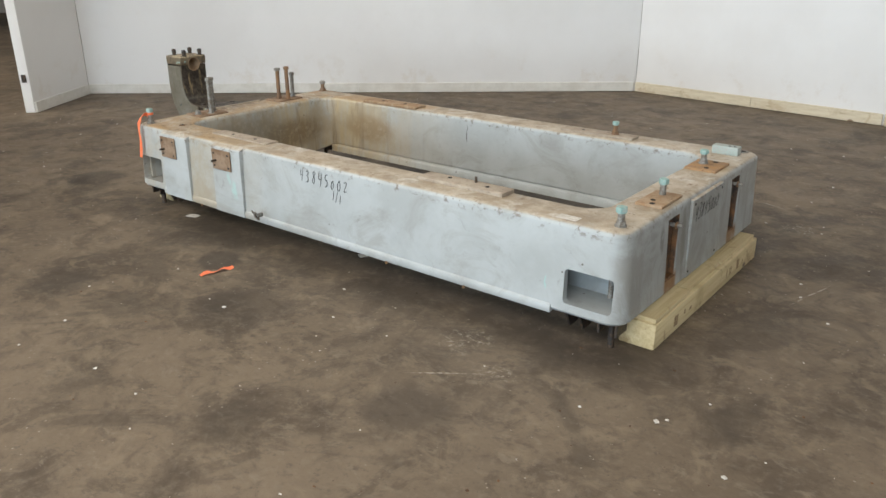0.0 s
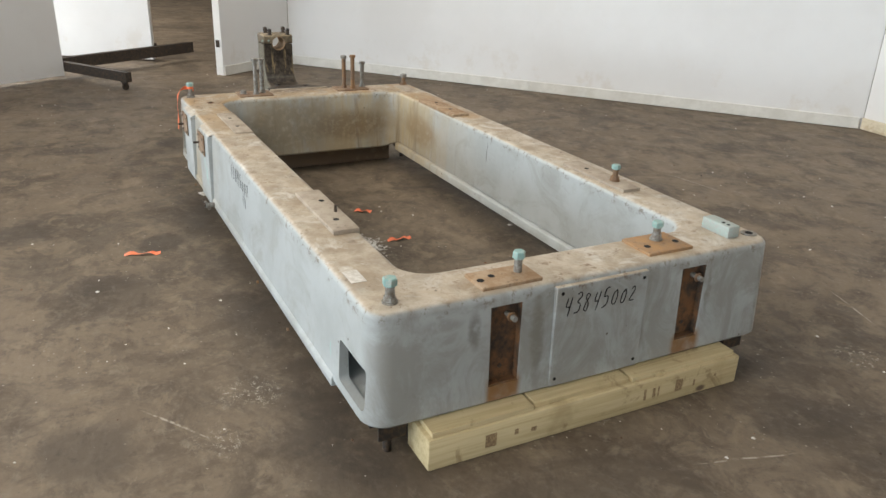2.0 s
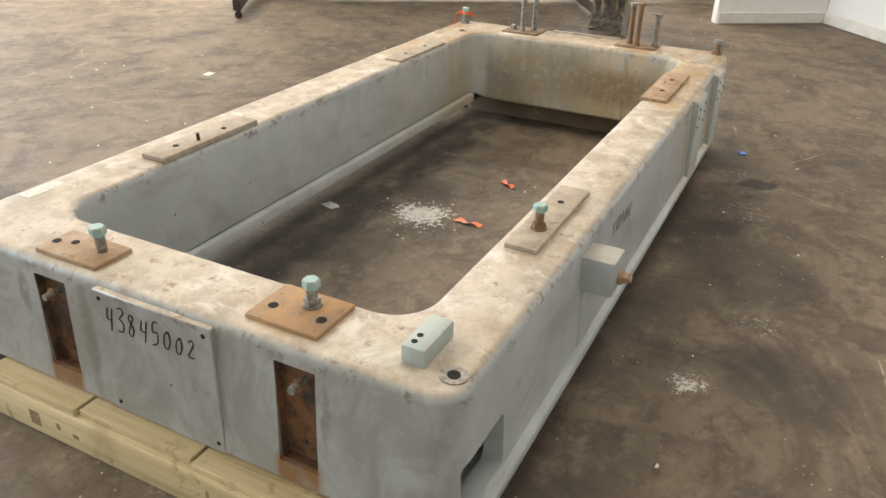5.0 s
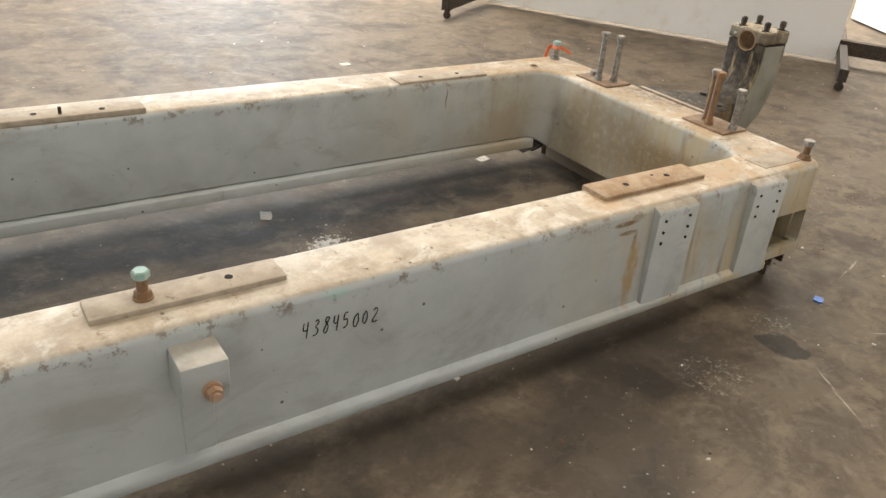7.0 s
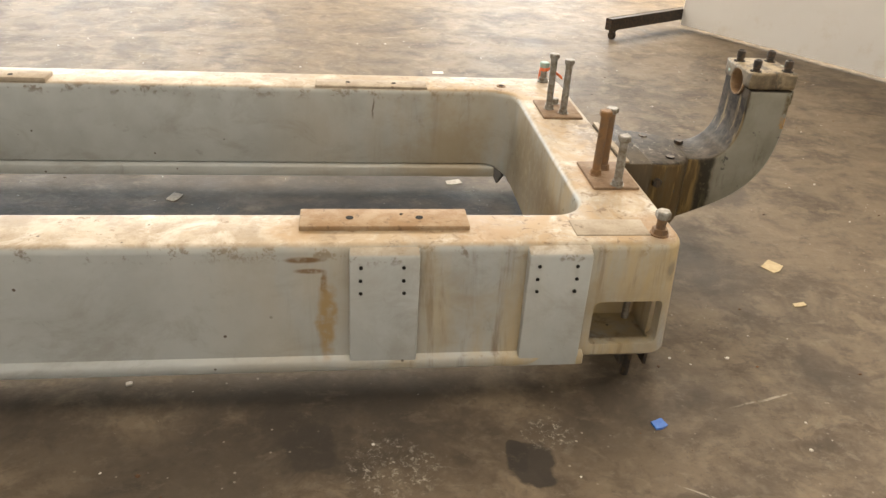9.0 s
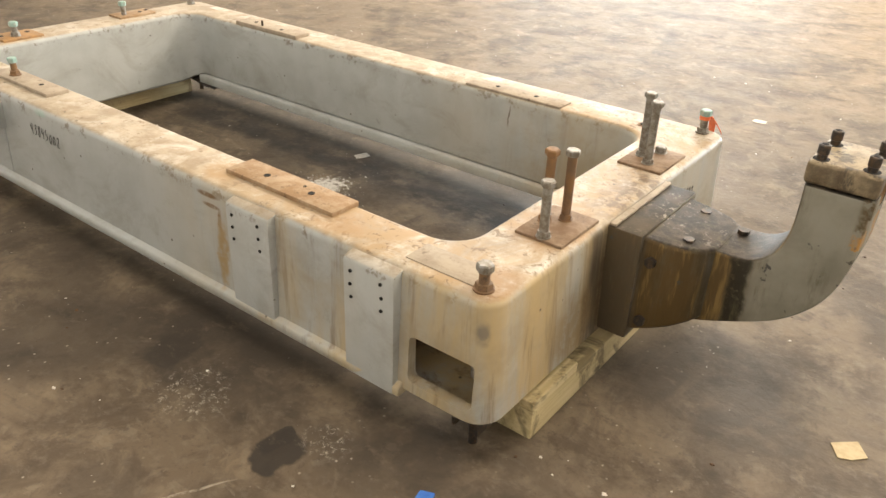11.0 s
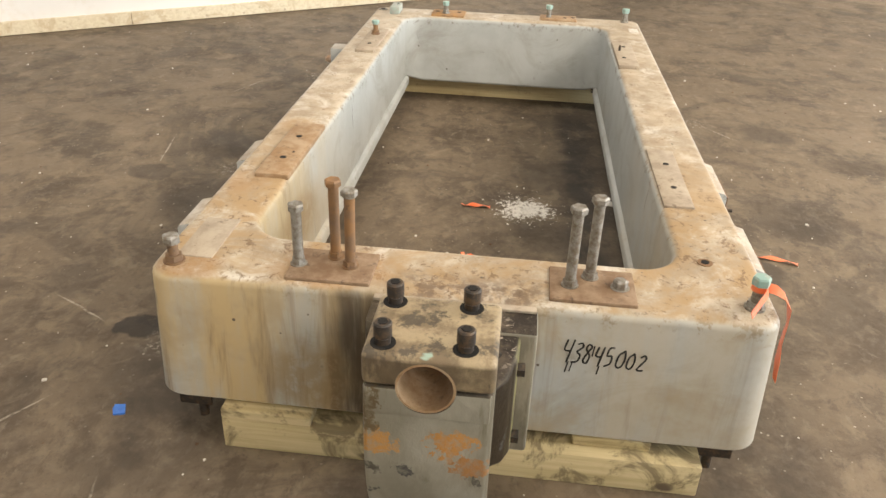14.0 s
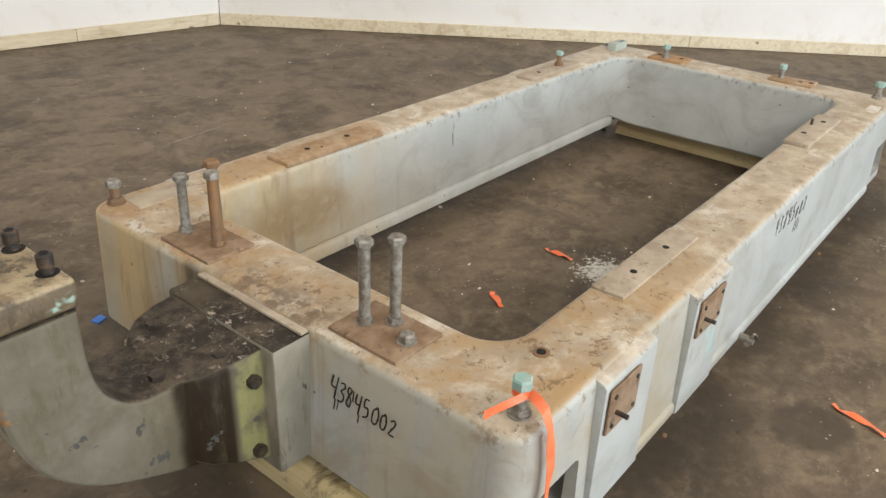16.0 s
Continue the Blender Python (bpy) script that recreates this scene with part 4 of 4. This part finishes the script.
cut = rod(0, 0, -0.3, 0.3, 0.048, sides=32, m=pose(-4.83, 3.268, 0.748, 0, 90, 0))
carve(arm, cut)
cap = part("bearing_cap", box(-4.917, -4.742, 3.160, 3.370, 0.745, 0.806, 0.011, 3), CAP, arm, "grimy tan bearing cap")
carve(cap, rod(0, 0, -0.3, 0.3, 0.0482, sides=32, m=pose(-4.83, 3.268, 0.748, 0, 90, 0)))

def sleeve(x0, x1, y, z, r, n=32):
    bm = bmesh.new()
    rows = [[bm.verts.new((x, y + q * math.cos(2 * math.pi * i / n), z + q * math.sin(2 * math.pi * i / n))) for i in range(n)] for x, q in ((x0, r), (x1, r), (x1, r - 0.004), (x0, r - 0.004))]
    for a, b in zip(rows, rows[1:] + rows[:1]):
        for i in range(n):
            j = (i + 1) % n
            bm.faces.new((a[i], a[j], b[j], b[i]))
    return bm


part("bore_lining", sleeve(-4.9165, -4.7435, 3.268, 0.748, 0.0478), RUST, arm, "rust-brown bearing bore")
for x in (-4.767, -4.884):
    for y in (3.211, 3.340):
        part("counterbore", rod(x, y, 0.803, 0.8068, 0.0205, sides=20), HOLE, cap, "dark counterbore round the screw")
        screw = part("cap_screw", rod(x, y, 0.804, 0.818, 0.0125, sides=16), BLACK, arm, "black socket head cap screw")
        part("screw_head", rod(x, y, 0.818, 0.845, 0.0148, sides=20, bevel=0.0025), BLACK, screw)
        part("socket", rod(x, y, 0.8435, 0.8462, 0.0085, sides=6), HOLE, screw)
part("outer_land", box(-4.918, -4.905, 3.166, 3.364, 0.690, 0.7435, 0.003, 2), ARM, arm, "raised machined band below the bore")
carve(bpy.data.objects["outer_land"], rod(0, 0, -0.3, 0.3, 0.0482, sides=32, m=pose(-4.83, 3.268, 0.748, 0, 90, 0)))
root = part("root_flange", box(-4.400, BX0 + 0.012, FY0, FY1, 0.152, 0.506, 0.008, 2), ARM, arm)
part("rim_strip", box(BX0 - 0.014, BX0 + 0.008, FY0 + 0.004, FY1 - 0.004, 0.5055, 0.5145, 0.003, 2), RUST_PALE, arm, "crusted pale rim")
bm = prism([(-4.392, 3.112), (-4.475, 3.118), (-4.54, 3.135), (-4.585, 3.172), (-4.585, 3.358), (-4.555, 3.405), (-4.515, 3.438), (-4.46, 3.456), (-4.392, 3.460)], 2, 0.176, 0.500, 0.014, 3)
for v in bm.verts:
    drop = (-4.392 - v.co.x)
    v.co.z += drop * (0.42 if v.co.z < 0.3 else -0.075)
part("root_block", bm, ARM, arm)
for x, y in ((-4.47, 3.17), (-4.50, 3.38), (-4.60, 3.21)):
    m = pose(x, y, 0.484 if x < -4.59 else 0.488)
    bm = rod(0, 0, -0.004, 0.010, 0.017, sides=6, m=m)
    part("arm_bolt", bm, BLACK, arm, "oily black hexagon bolt", 20)
for z in (0.43, 0.23):
    for y, turn in ((3.114, 90), (3.458, -90)):
        part("arm_bolt", rod(0, 0, -0.004, 0.016, 0.017, sides=6, m=pose(-4.432, y, z, turn, 0, 0)), BLACK, arm, "oily black hexagon bolt", 20)


# ---- numbers in black marker ----
STROKES = {
    "4": [[(0.10, 1.0), (0.06, 0.52), (0.52, 0.50)], [(0.50, 1.02), (0.40, -0.05)]],
    "3": [[(0.06, 0.92), (0.34, 1.0), (0.46, 0.80), (0.18, 0.55), (0.46, 0.38), (0.40, 0.06), (0.0, 0.0)]],
    "8": [[(0.48, 0.90), (0.20, 1.0), (0.10, 0.76), (0.42, 0.40), (0.32, 0.02), (0.06, 0.12), (0.14, 0.42), (0.48, 0.90)]],
    "5": [[(0.50, 1.0), (0.16, 0.96), (0.10, 0.56), (0.42, 0.56), (0.44, 0.16), (0.04, 0.0)]],
    "0": [[(0.34, 0.72), (0.08, 0.54), (0.08, 0.10), (0.34, 0.02), (0.48, 0.34), (0.36, 0.72), (0.26, 0.70)]],
    "2": [[(0.06, 0.66), (0.30, 0.80), (0.44, 0.58), (0.08, 0.04), (0.56, 0.02)]],
    "1": [[(0.26, 0.9), (0.22, 0.0)]],
    "/": [[(0.42, 1.0), (0.06, -0.1)]],
}


def smooth_line(points, steps=4):
    return [p[:2] for p in glide([(x, y, 0) for x, y in points], steps)]


def writing(text, size, m, step, rise=0.0, lean=0.15, seed=1, pen=0.0024, runs=False):
    """Digits drawn by hand with a marker, a hair proud of the surface m; x along the text, y up it."""
    rnd = random.Random(seed)
    for i, letter in enumerate(text):
        big, tip, ox, oy = size * rnd.uniform(0.88, 1.1), rnd.uniform(-0.08, 0.08), i * step, i * rise + rnd.uniform(-0.05, 0.05) * size
        bm = bmesh.new()
        lines = [smooth_line(line) for line in STROKES[letter]]
        if runs and letter in "438":
            x, y = STROKES[letter][-1][-1]
            lines.append([(x + 0.12, y + 0.05), (x + 0.12, y - rnd.uniform(0.25, 0.5))])
        for line in lines:
            pts = [Vector((ox + big * 0.62 * (x + (lean + tip) * y), oy + big * (y + rnd.uniform(-0.008, 0.008)), 0)) for x, y in line]
            left, right = [], []
            for k, p in enumerate(pts):
                way = (pts[min(k + 1, len(pts) - 1)] - pts[max(k - 1, 0)]).normalized()
                side = Vector((-way.y, way.x, 0)) * pen * rnd.uniform(0.75, 1.15) * (0.7 if k in (0, len(pts) - 1) else 1.0)
                left.append(bm.verts.new(p + side))
                right.append(bm.verts.new(p - side))
            for k in range(len(pts) - 1):
                bm.faces.new((left[k], left[k + 1], right[k + 1], right[k]))
        bmesh.ops.recalc_face_normals(bm, faces=bm.faces)
        bmesh.ops.solidify(bm, geom=bm.faces[:], thickness=0.0005)
        bm.transform(m)
        part("marker_digit", bm, INK, base, "digit handwritten in black marker", 0)


writing("43845002", 0.062, pose(-2.812, BY0 + 0.0047, 0.415, 87.6, 0, 0), 0.044, -0.001, 0.12, 1, 0.0019)
writing("1/1", 0.050, pose(-2.585, BY0 + 0.0022, 0.355, 87.6, 0, 0), 0.024, -0.006, 0.1, 2, 0.0017)
writing("43845002", 0.066, pose(BX1 + 0.0074, 3.145, 0.395, 90, 0, 90), 0.037, 0.0005, 0.25, 3, 0.0021)
writing("43845002", 0.046, pose(-2.130, BY1 + 0.0082, 0.393, 87.6, 0, 180), 0.027, -0.001, 0.2, 4, 0.0016)
writing("43845002", 0.062, pose(BX0 + 0.0026, 3.010, 0.366, 87.6, 0, 270), 0.0262, -0.0006, 0.25, 5, 0.0024, True)

# ---- timbers under the ends ----
tb = tagged(part("timber", box(-1.105, -0.952, 2.645, 3.912, 0.0, 0.112, 0.006, 2), BEAM, smooth=40), "thick sawn pine timber under the machine base", "timber", "timbers under the base")
STAMP = make_plain("brown_ink_stamp", (0.16, 0.10, 0.05), (0.36, 0.26, 0.14), 160, 0.8)
for y, z, a, b in ((2.862, 0.052, 0.020, 0.024), (2.955, 0.058, 0.007, 0.010), (3.02, 0.05, 0.010, 0.008), (3.475, 0.056, 0.005, 0.022), (3.515, 0.056, 0.006, 0.018), (3.535, 0.056, 0.003, 0.020), (3.628, 0.058, 0.016, 0.023), (3.70, 0.050, 0.004, 0.012), (3.80, 0.058, 0.005, 0.005)):
    part("grade_stamp", box(-0.953, -0.9512, y - a, y + a, z - b, z + b), STAMP, tb, "blurred brown ink stamp")
for ya, yb, w in ((2.66, 3.02, 0.070), (3.03, 3.41, 0.058), (3.42, 3.89, 0.066)):
    tagged(part("shim_board", box(-1.10, -1.10 + w + 0.07, ya, yb, 0.1125, 0.1315, 0.002, 1), BEAM), "thin split pine board lying on the timber", "board", "shim boards")
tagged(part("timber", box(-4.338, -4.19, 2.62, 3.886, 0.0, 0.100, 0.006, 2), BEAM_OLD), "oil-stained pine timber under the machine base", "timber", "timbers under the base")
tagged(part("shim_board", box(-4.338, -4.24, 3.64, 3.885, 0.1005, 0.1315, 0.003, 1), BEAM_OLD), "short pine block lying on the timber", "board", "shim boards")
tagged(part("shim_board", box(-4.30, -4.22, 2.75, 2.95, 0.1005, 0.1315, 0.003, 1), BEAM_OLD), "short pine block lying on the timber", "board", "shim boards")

# ---- movable partition on a castered steel frame ----
part_a, part_b = Vector((-8.00, 1.92, 0)), Vector((-6.29, -0.80, 0))
turn = math.degrees(math.atan2(part_b.y - part_a.y, part_b.x - part_a.x))


def caster(x, y, m, parent):
    c = part("caster", box(x - 0.03, x + 0.03, y - 0.025, y + 0.025, 0.075, 0.085, m=m), BLACK, parent, "small black caster")
    for dy in (-0.02, 0.02):
        part("fork", box(x - 0.018, x + 0.018, y + dy - 0.002, y + dy + 0.002, 0.03, 0.076, m=m), BLACK, c)
    part("wheel", rod(0, 0, -0.014, 0.014, 0.034, sides=20, m=m @ pose(x, y, 0.034, 90, 0, 0), bevel=0.004), BLACK, c)


def partition(a, length, turn, lift, label, foot_len, ends, rail_past=0.0):
    """A white panel on a steel rail with long castered feet; the front is at negative y of its own frame."""
    m = pose(a[0], a[1], 0, 0, 0, turn)
    p = tagged(empty("movable_partition", a[0], a[1], 0), label, "partition", "movable partitions")
    part("panel", box(0, length, 0.0, 0.06, lift, 3.0, 0.004, 1, m=m), WALL, p)
    part("rail", box(0.0, length + rail_past, 0.066, 0.126, 0.09, 0.20, 0.004, 1, m=m), BLACK, p, "black steel rail")
    for x in ends:
        part("foot_beam", box(x - 0.03, x + 0.03, -foot_len + 0.1, 0.8, 0.086, 0.172, 0.004, 1, m=m) if foot_len else box(x - 0.03, x + 0.03, 0.13, 0.9, 0.086, 0.172, m=m), BLACK, p, "black steel foot")
        if foot_len:
            caster(x, -foot_len + 0.16, m, p)
        caster(x, 0.72, m, p)
    return p


long = (part_b - part_a).length
partition((part_b.x, part_b.y), long, turn + 180, 0.045, "white movable partition on a black castered frame", 1.05, (-0.04, long + 0.04), 1.75)

# a second partition further back, seen through the opening
partition((-10.29, 0.70), 2.58, 58.5, 0.02, "white movable partition standing in the opening", 0.0, ())


# ---- pallets in the hall beyond ----
def pallet(x, y, turn):
    m = pose(x, y, 0, 0, 0, turn)
    p = tagged(empty("pallet", x, y, 0), "worn brown wooden pallet on the hall floor", "pallet", "pallets")
    for yy in (-0.45, 0.0, 0.45):
        part("stringer", box(-0.6, 0.6, yy - 0.04, yy + 0.04, 0.02, 0.11, 0.003, 1, m=m), PALLET_WOOD, p)
    for i in range(7):
        xx = -0.54 + i * 0.18
        part("deck_board", box(xx - 0.06, xx + 0.06, -0.5, 0.5, 0.1105, 0.132, 0.003, 1, m=m), PALLET_WOOD, p)
    for xx in (-0.5, 0.0, 0.5):
        part("bottom_board", box(xx - 0.06, xx + 0.06, -0.5, 0.5, 0.0, 0.0195, 0.003, 1, m=m), PALLET_WOOD, p)


pallet(-6.75, -3.05, 12)
pallet(-19.3, 5.2, -20)


def crate(x, y, turn):
    m = pose(x, y, 0, 0, 0, turn)
    c = tagged(empty("wooden_crate", x, y, 0), "orange-brown plywood crate on the hall floor", "crate")
    part("crate_box", box(-0.75, 0.75, -0.5, 0.5, 0.10, 0.95, 0.005, 1, m=m), PLY, c)
    for xx in (-0.6, 0.0, 0.6):
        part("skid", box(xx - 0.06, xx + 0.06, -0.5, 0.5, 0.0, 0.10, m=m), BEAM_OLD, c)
    for zz in (0.14, 0.88):
        part("batten", box(-0.77, 0.77, -0.53, -0.502, zz - 0.04, zz + 0.04, m=m), PLY, c)


crate(-18.6, 6.75, 65)

# a small dark socket on the end of the stub wall
m = pose(P1[0], P1[1], 0, 0, 0, math.degrees(math.atan2(P2[1] - P1[1], P2[0] - P1[0])))
sk = tagged(part("wall_socket", box(-0.012, -0.001, 0.03, 0.07, 0.30, 0.37, 0.002, 1, m=m), BLACK), "small dark socket on the white wall end", "socket")


# ---- orange ribbons, scraps and flakes ----
tie = tagged(empty("ribbon_tie", -4.211, 2.556, 0.53), "orange plastic ribbon knotted round a bolt", "ribbon", "orange ribbons")
lp = sleeve(-0.007, 0.007, 0, 0, 0.0195)
lp.transform(pose(-4.211, 2.556, 0.572, 0, 90, 0))
part("loop", lp, ORANGE, tie)
part("short_tail", strip([(-4.218, 2.538, 0.572), (-4.240, 2.546, 0.570), (-4.266, 2.566, 0.556), (-4.290, 2.586, 0.540)], 0.017, (0.3, 0.3, 1)), ORANGE, tie)
part("long_tail", strip([(-4.211, 2.538, 0.573), (-4.213, 2.518, 0.570), (-4.216, 2.496, 0.556), (-4.219, 2.480, 0.525), (-4.218, 2.474, 0.48), (-4.210, 2.472, 0.42), (-4.216, 2.470, 0.37), (-4.226, 2.468, 0.315)], 0.024, [(0.2, 0.2, 1), (0.6, 0, 1), (1, 0, 0.4), (1, 0.15, 0), (1, -0.2, 0), (1, -0.1, 0), (1, 0.2, 0), (1, 0, 0)]), ORANGE, tie)


def floor_ribbon(x, y, turn, length, label):
    m = pose(x, y, 0.0, 0, 0, turn)
    k = 9
    pts = [m @ Vector((length * (i / (k - 1) - 0.5), 0.005 * math.sin(i * 1.3), 0.003 + 0.009 * abs(math.sin(i * 0.9)))) for i in range(k)]
    sides = [m.to_3x3() @ Vector((0.1 * math.sin(i), 1, 0.5 * math.sin(i * 1.1))) for i in range(k)]
    tagged(part("ribbon", strip(pts, 0.022, sides), ORANGE), label, "ribbon", "orange ribbons")


floor_ribbon(-3.0, 2.075, 76, 0.17, "crumpled orange plastic ribbon lying on the floor")
floor_ribbon(-2.714, 3.32, 90, 0.13, "crumpled orange plastic ribbon inside the frame")
floor_ribbon(-3.19, 3.30, 59, 0.10, "crumpled orange plastic ribbon inside the frame")


def scrap(name, x, y, turn, a, b, h, material, label, category):
    bm = prism([(-a, -b), (a * 0.8, -b * 0.9), (a, b * 0.7), (a * 0.2, b), (-a * 0.9, b * 0.8)], 2, 0.0, h, 0.0)
    bm.transform(pose(x, y, 0.0005, 0, 0, turn))
    tagged(part(name, bm, material, smooth=0), label, category)


scrap("plastic_scrap", -4.243, 4.236, 20, 0.022, 0.018, 0.006, BLUE, "small blue plastic scrap on the floor", "scrap")
scrap("cardboard_scrap", -5.053, 3.342, 40, 0.045, 0.036, 0.003, CARD, "torn tan cardboard scrap on the floor", "scrap")
scrap("cardboard_scrap", -5.02, 3.62, 10, 0.028, 0.012, 0.003, CARD, "torn tan cardboard scrap on the floor", "scrap")
scrap("paper_scrap", -3.84, 2.527, 15, 0.040, 0.026, 0.002, CHALK, "pale paper scrap on the floor", "scrap")
scrap("paper_scrap", -2.577, 2.699, 70, 0.040, 0.026, 0.002, CHALK, "pale paper scrap on the floor", "scrap")
scrap("paper_scrap", -3.949, 0.718, 5, 0.040, 0.03, 0.002, CHALK, "pale paper scrap on the floor", "scrap")


for x, y, r in ((-0.456, 2.033, 0.008), (-0.74, 2.188, 0.009), (-2.639, 1.845, 0.008), (-2.69, 3.985, 0.010), (-4.15, 4.52, 0.007)):
    scrap("paint_chip", x, y, 60 * x, r, r * 0.8, 0.004, CHALK, "small white paint chip on the floor", "chip")


def flakes(name, count, low, high, seed, material, label, spread, centre=None):
    rnd = random.Random(seed)
    verts, faces = [], []
    for _ in range(count):
        if centre:
            a, d = rnd.uniform(0, 6.283), abs(rnd.gauss(0, centre[2]))
            x, y = centre[0] + d * math.cos(a), centre[1] + d * math.sin(a)
        else:
            x, y = rnd.uniform(*spread[0]), rnd.uniform(*spread[1])
        r = low * (high / low) ** (rnd.random() ** 2.2)
        h, spin, k = r * 0.35, rnd.uniform(0, 6.283), len(verts)
        ring_pts = [(x + r * rnd.uniform(0.5, 1.3) * math.cos(spin + i * 1.2566), y + r * rnd.uniform(0.4, 1.0) * math.sin(spin + i * 1.2566)) for i in range(5)]
        verts += [(px, py, 0.0) for px, py in ring_pts] + [(x + (px - x) * 0.7, y + (py - y) * 0.7, h) for px, py in ring_pts]
        faces += [tuple(k + 5 + i for i in range(5))] + [(k + i, k + (i + 1) % 5, k + 5 + (i + 1) % 5, k + 5 + i) for i in range(5)]
    me = bpy.data.meshes.new(name)
    me.from_pydata(verts, [], faces)
    me.materials.append(material)
    tagged(new(name, me), label, "debris", kind="stuff")


flakes("paint_flakes", 950, 0.0016, 0.010, 3, CHALK, "scattered pale paint flakes and crumbs on the floor", ((-8.0, 1.5), (-1.0, 7.2)))
flakes("chalk_crumbs", 170, 0.0015, 0.008, 5, CHALK, "white crumbs spilt inside the frame", None, (-2.70, 3.10, 0.11))
flakes("dark_crumbs", 500, 0.002, 0.009, 7, RUST_DEEP, "scattered dark rust crumbs on the floor", ((-7.0, 0.5), (0.5, 6.0)))
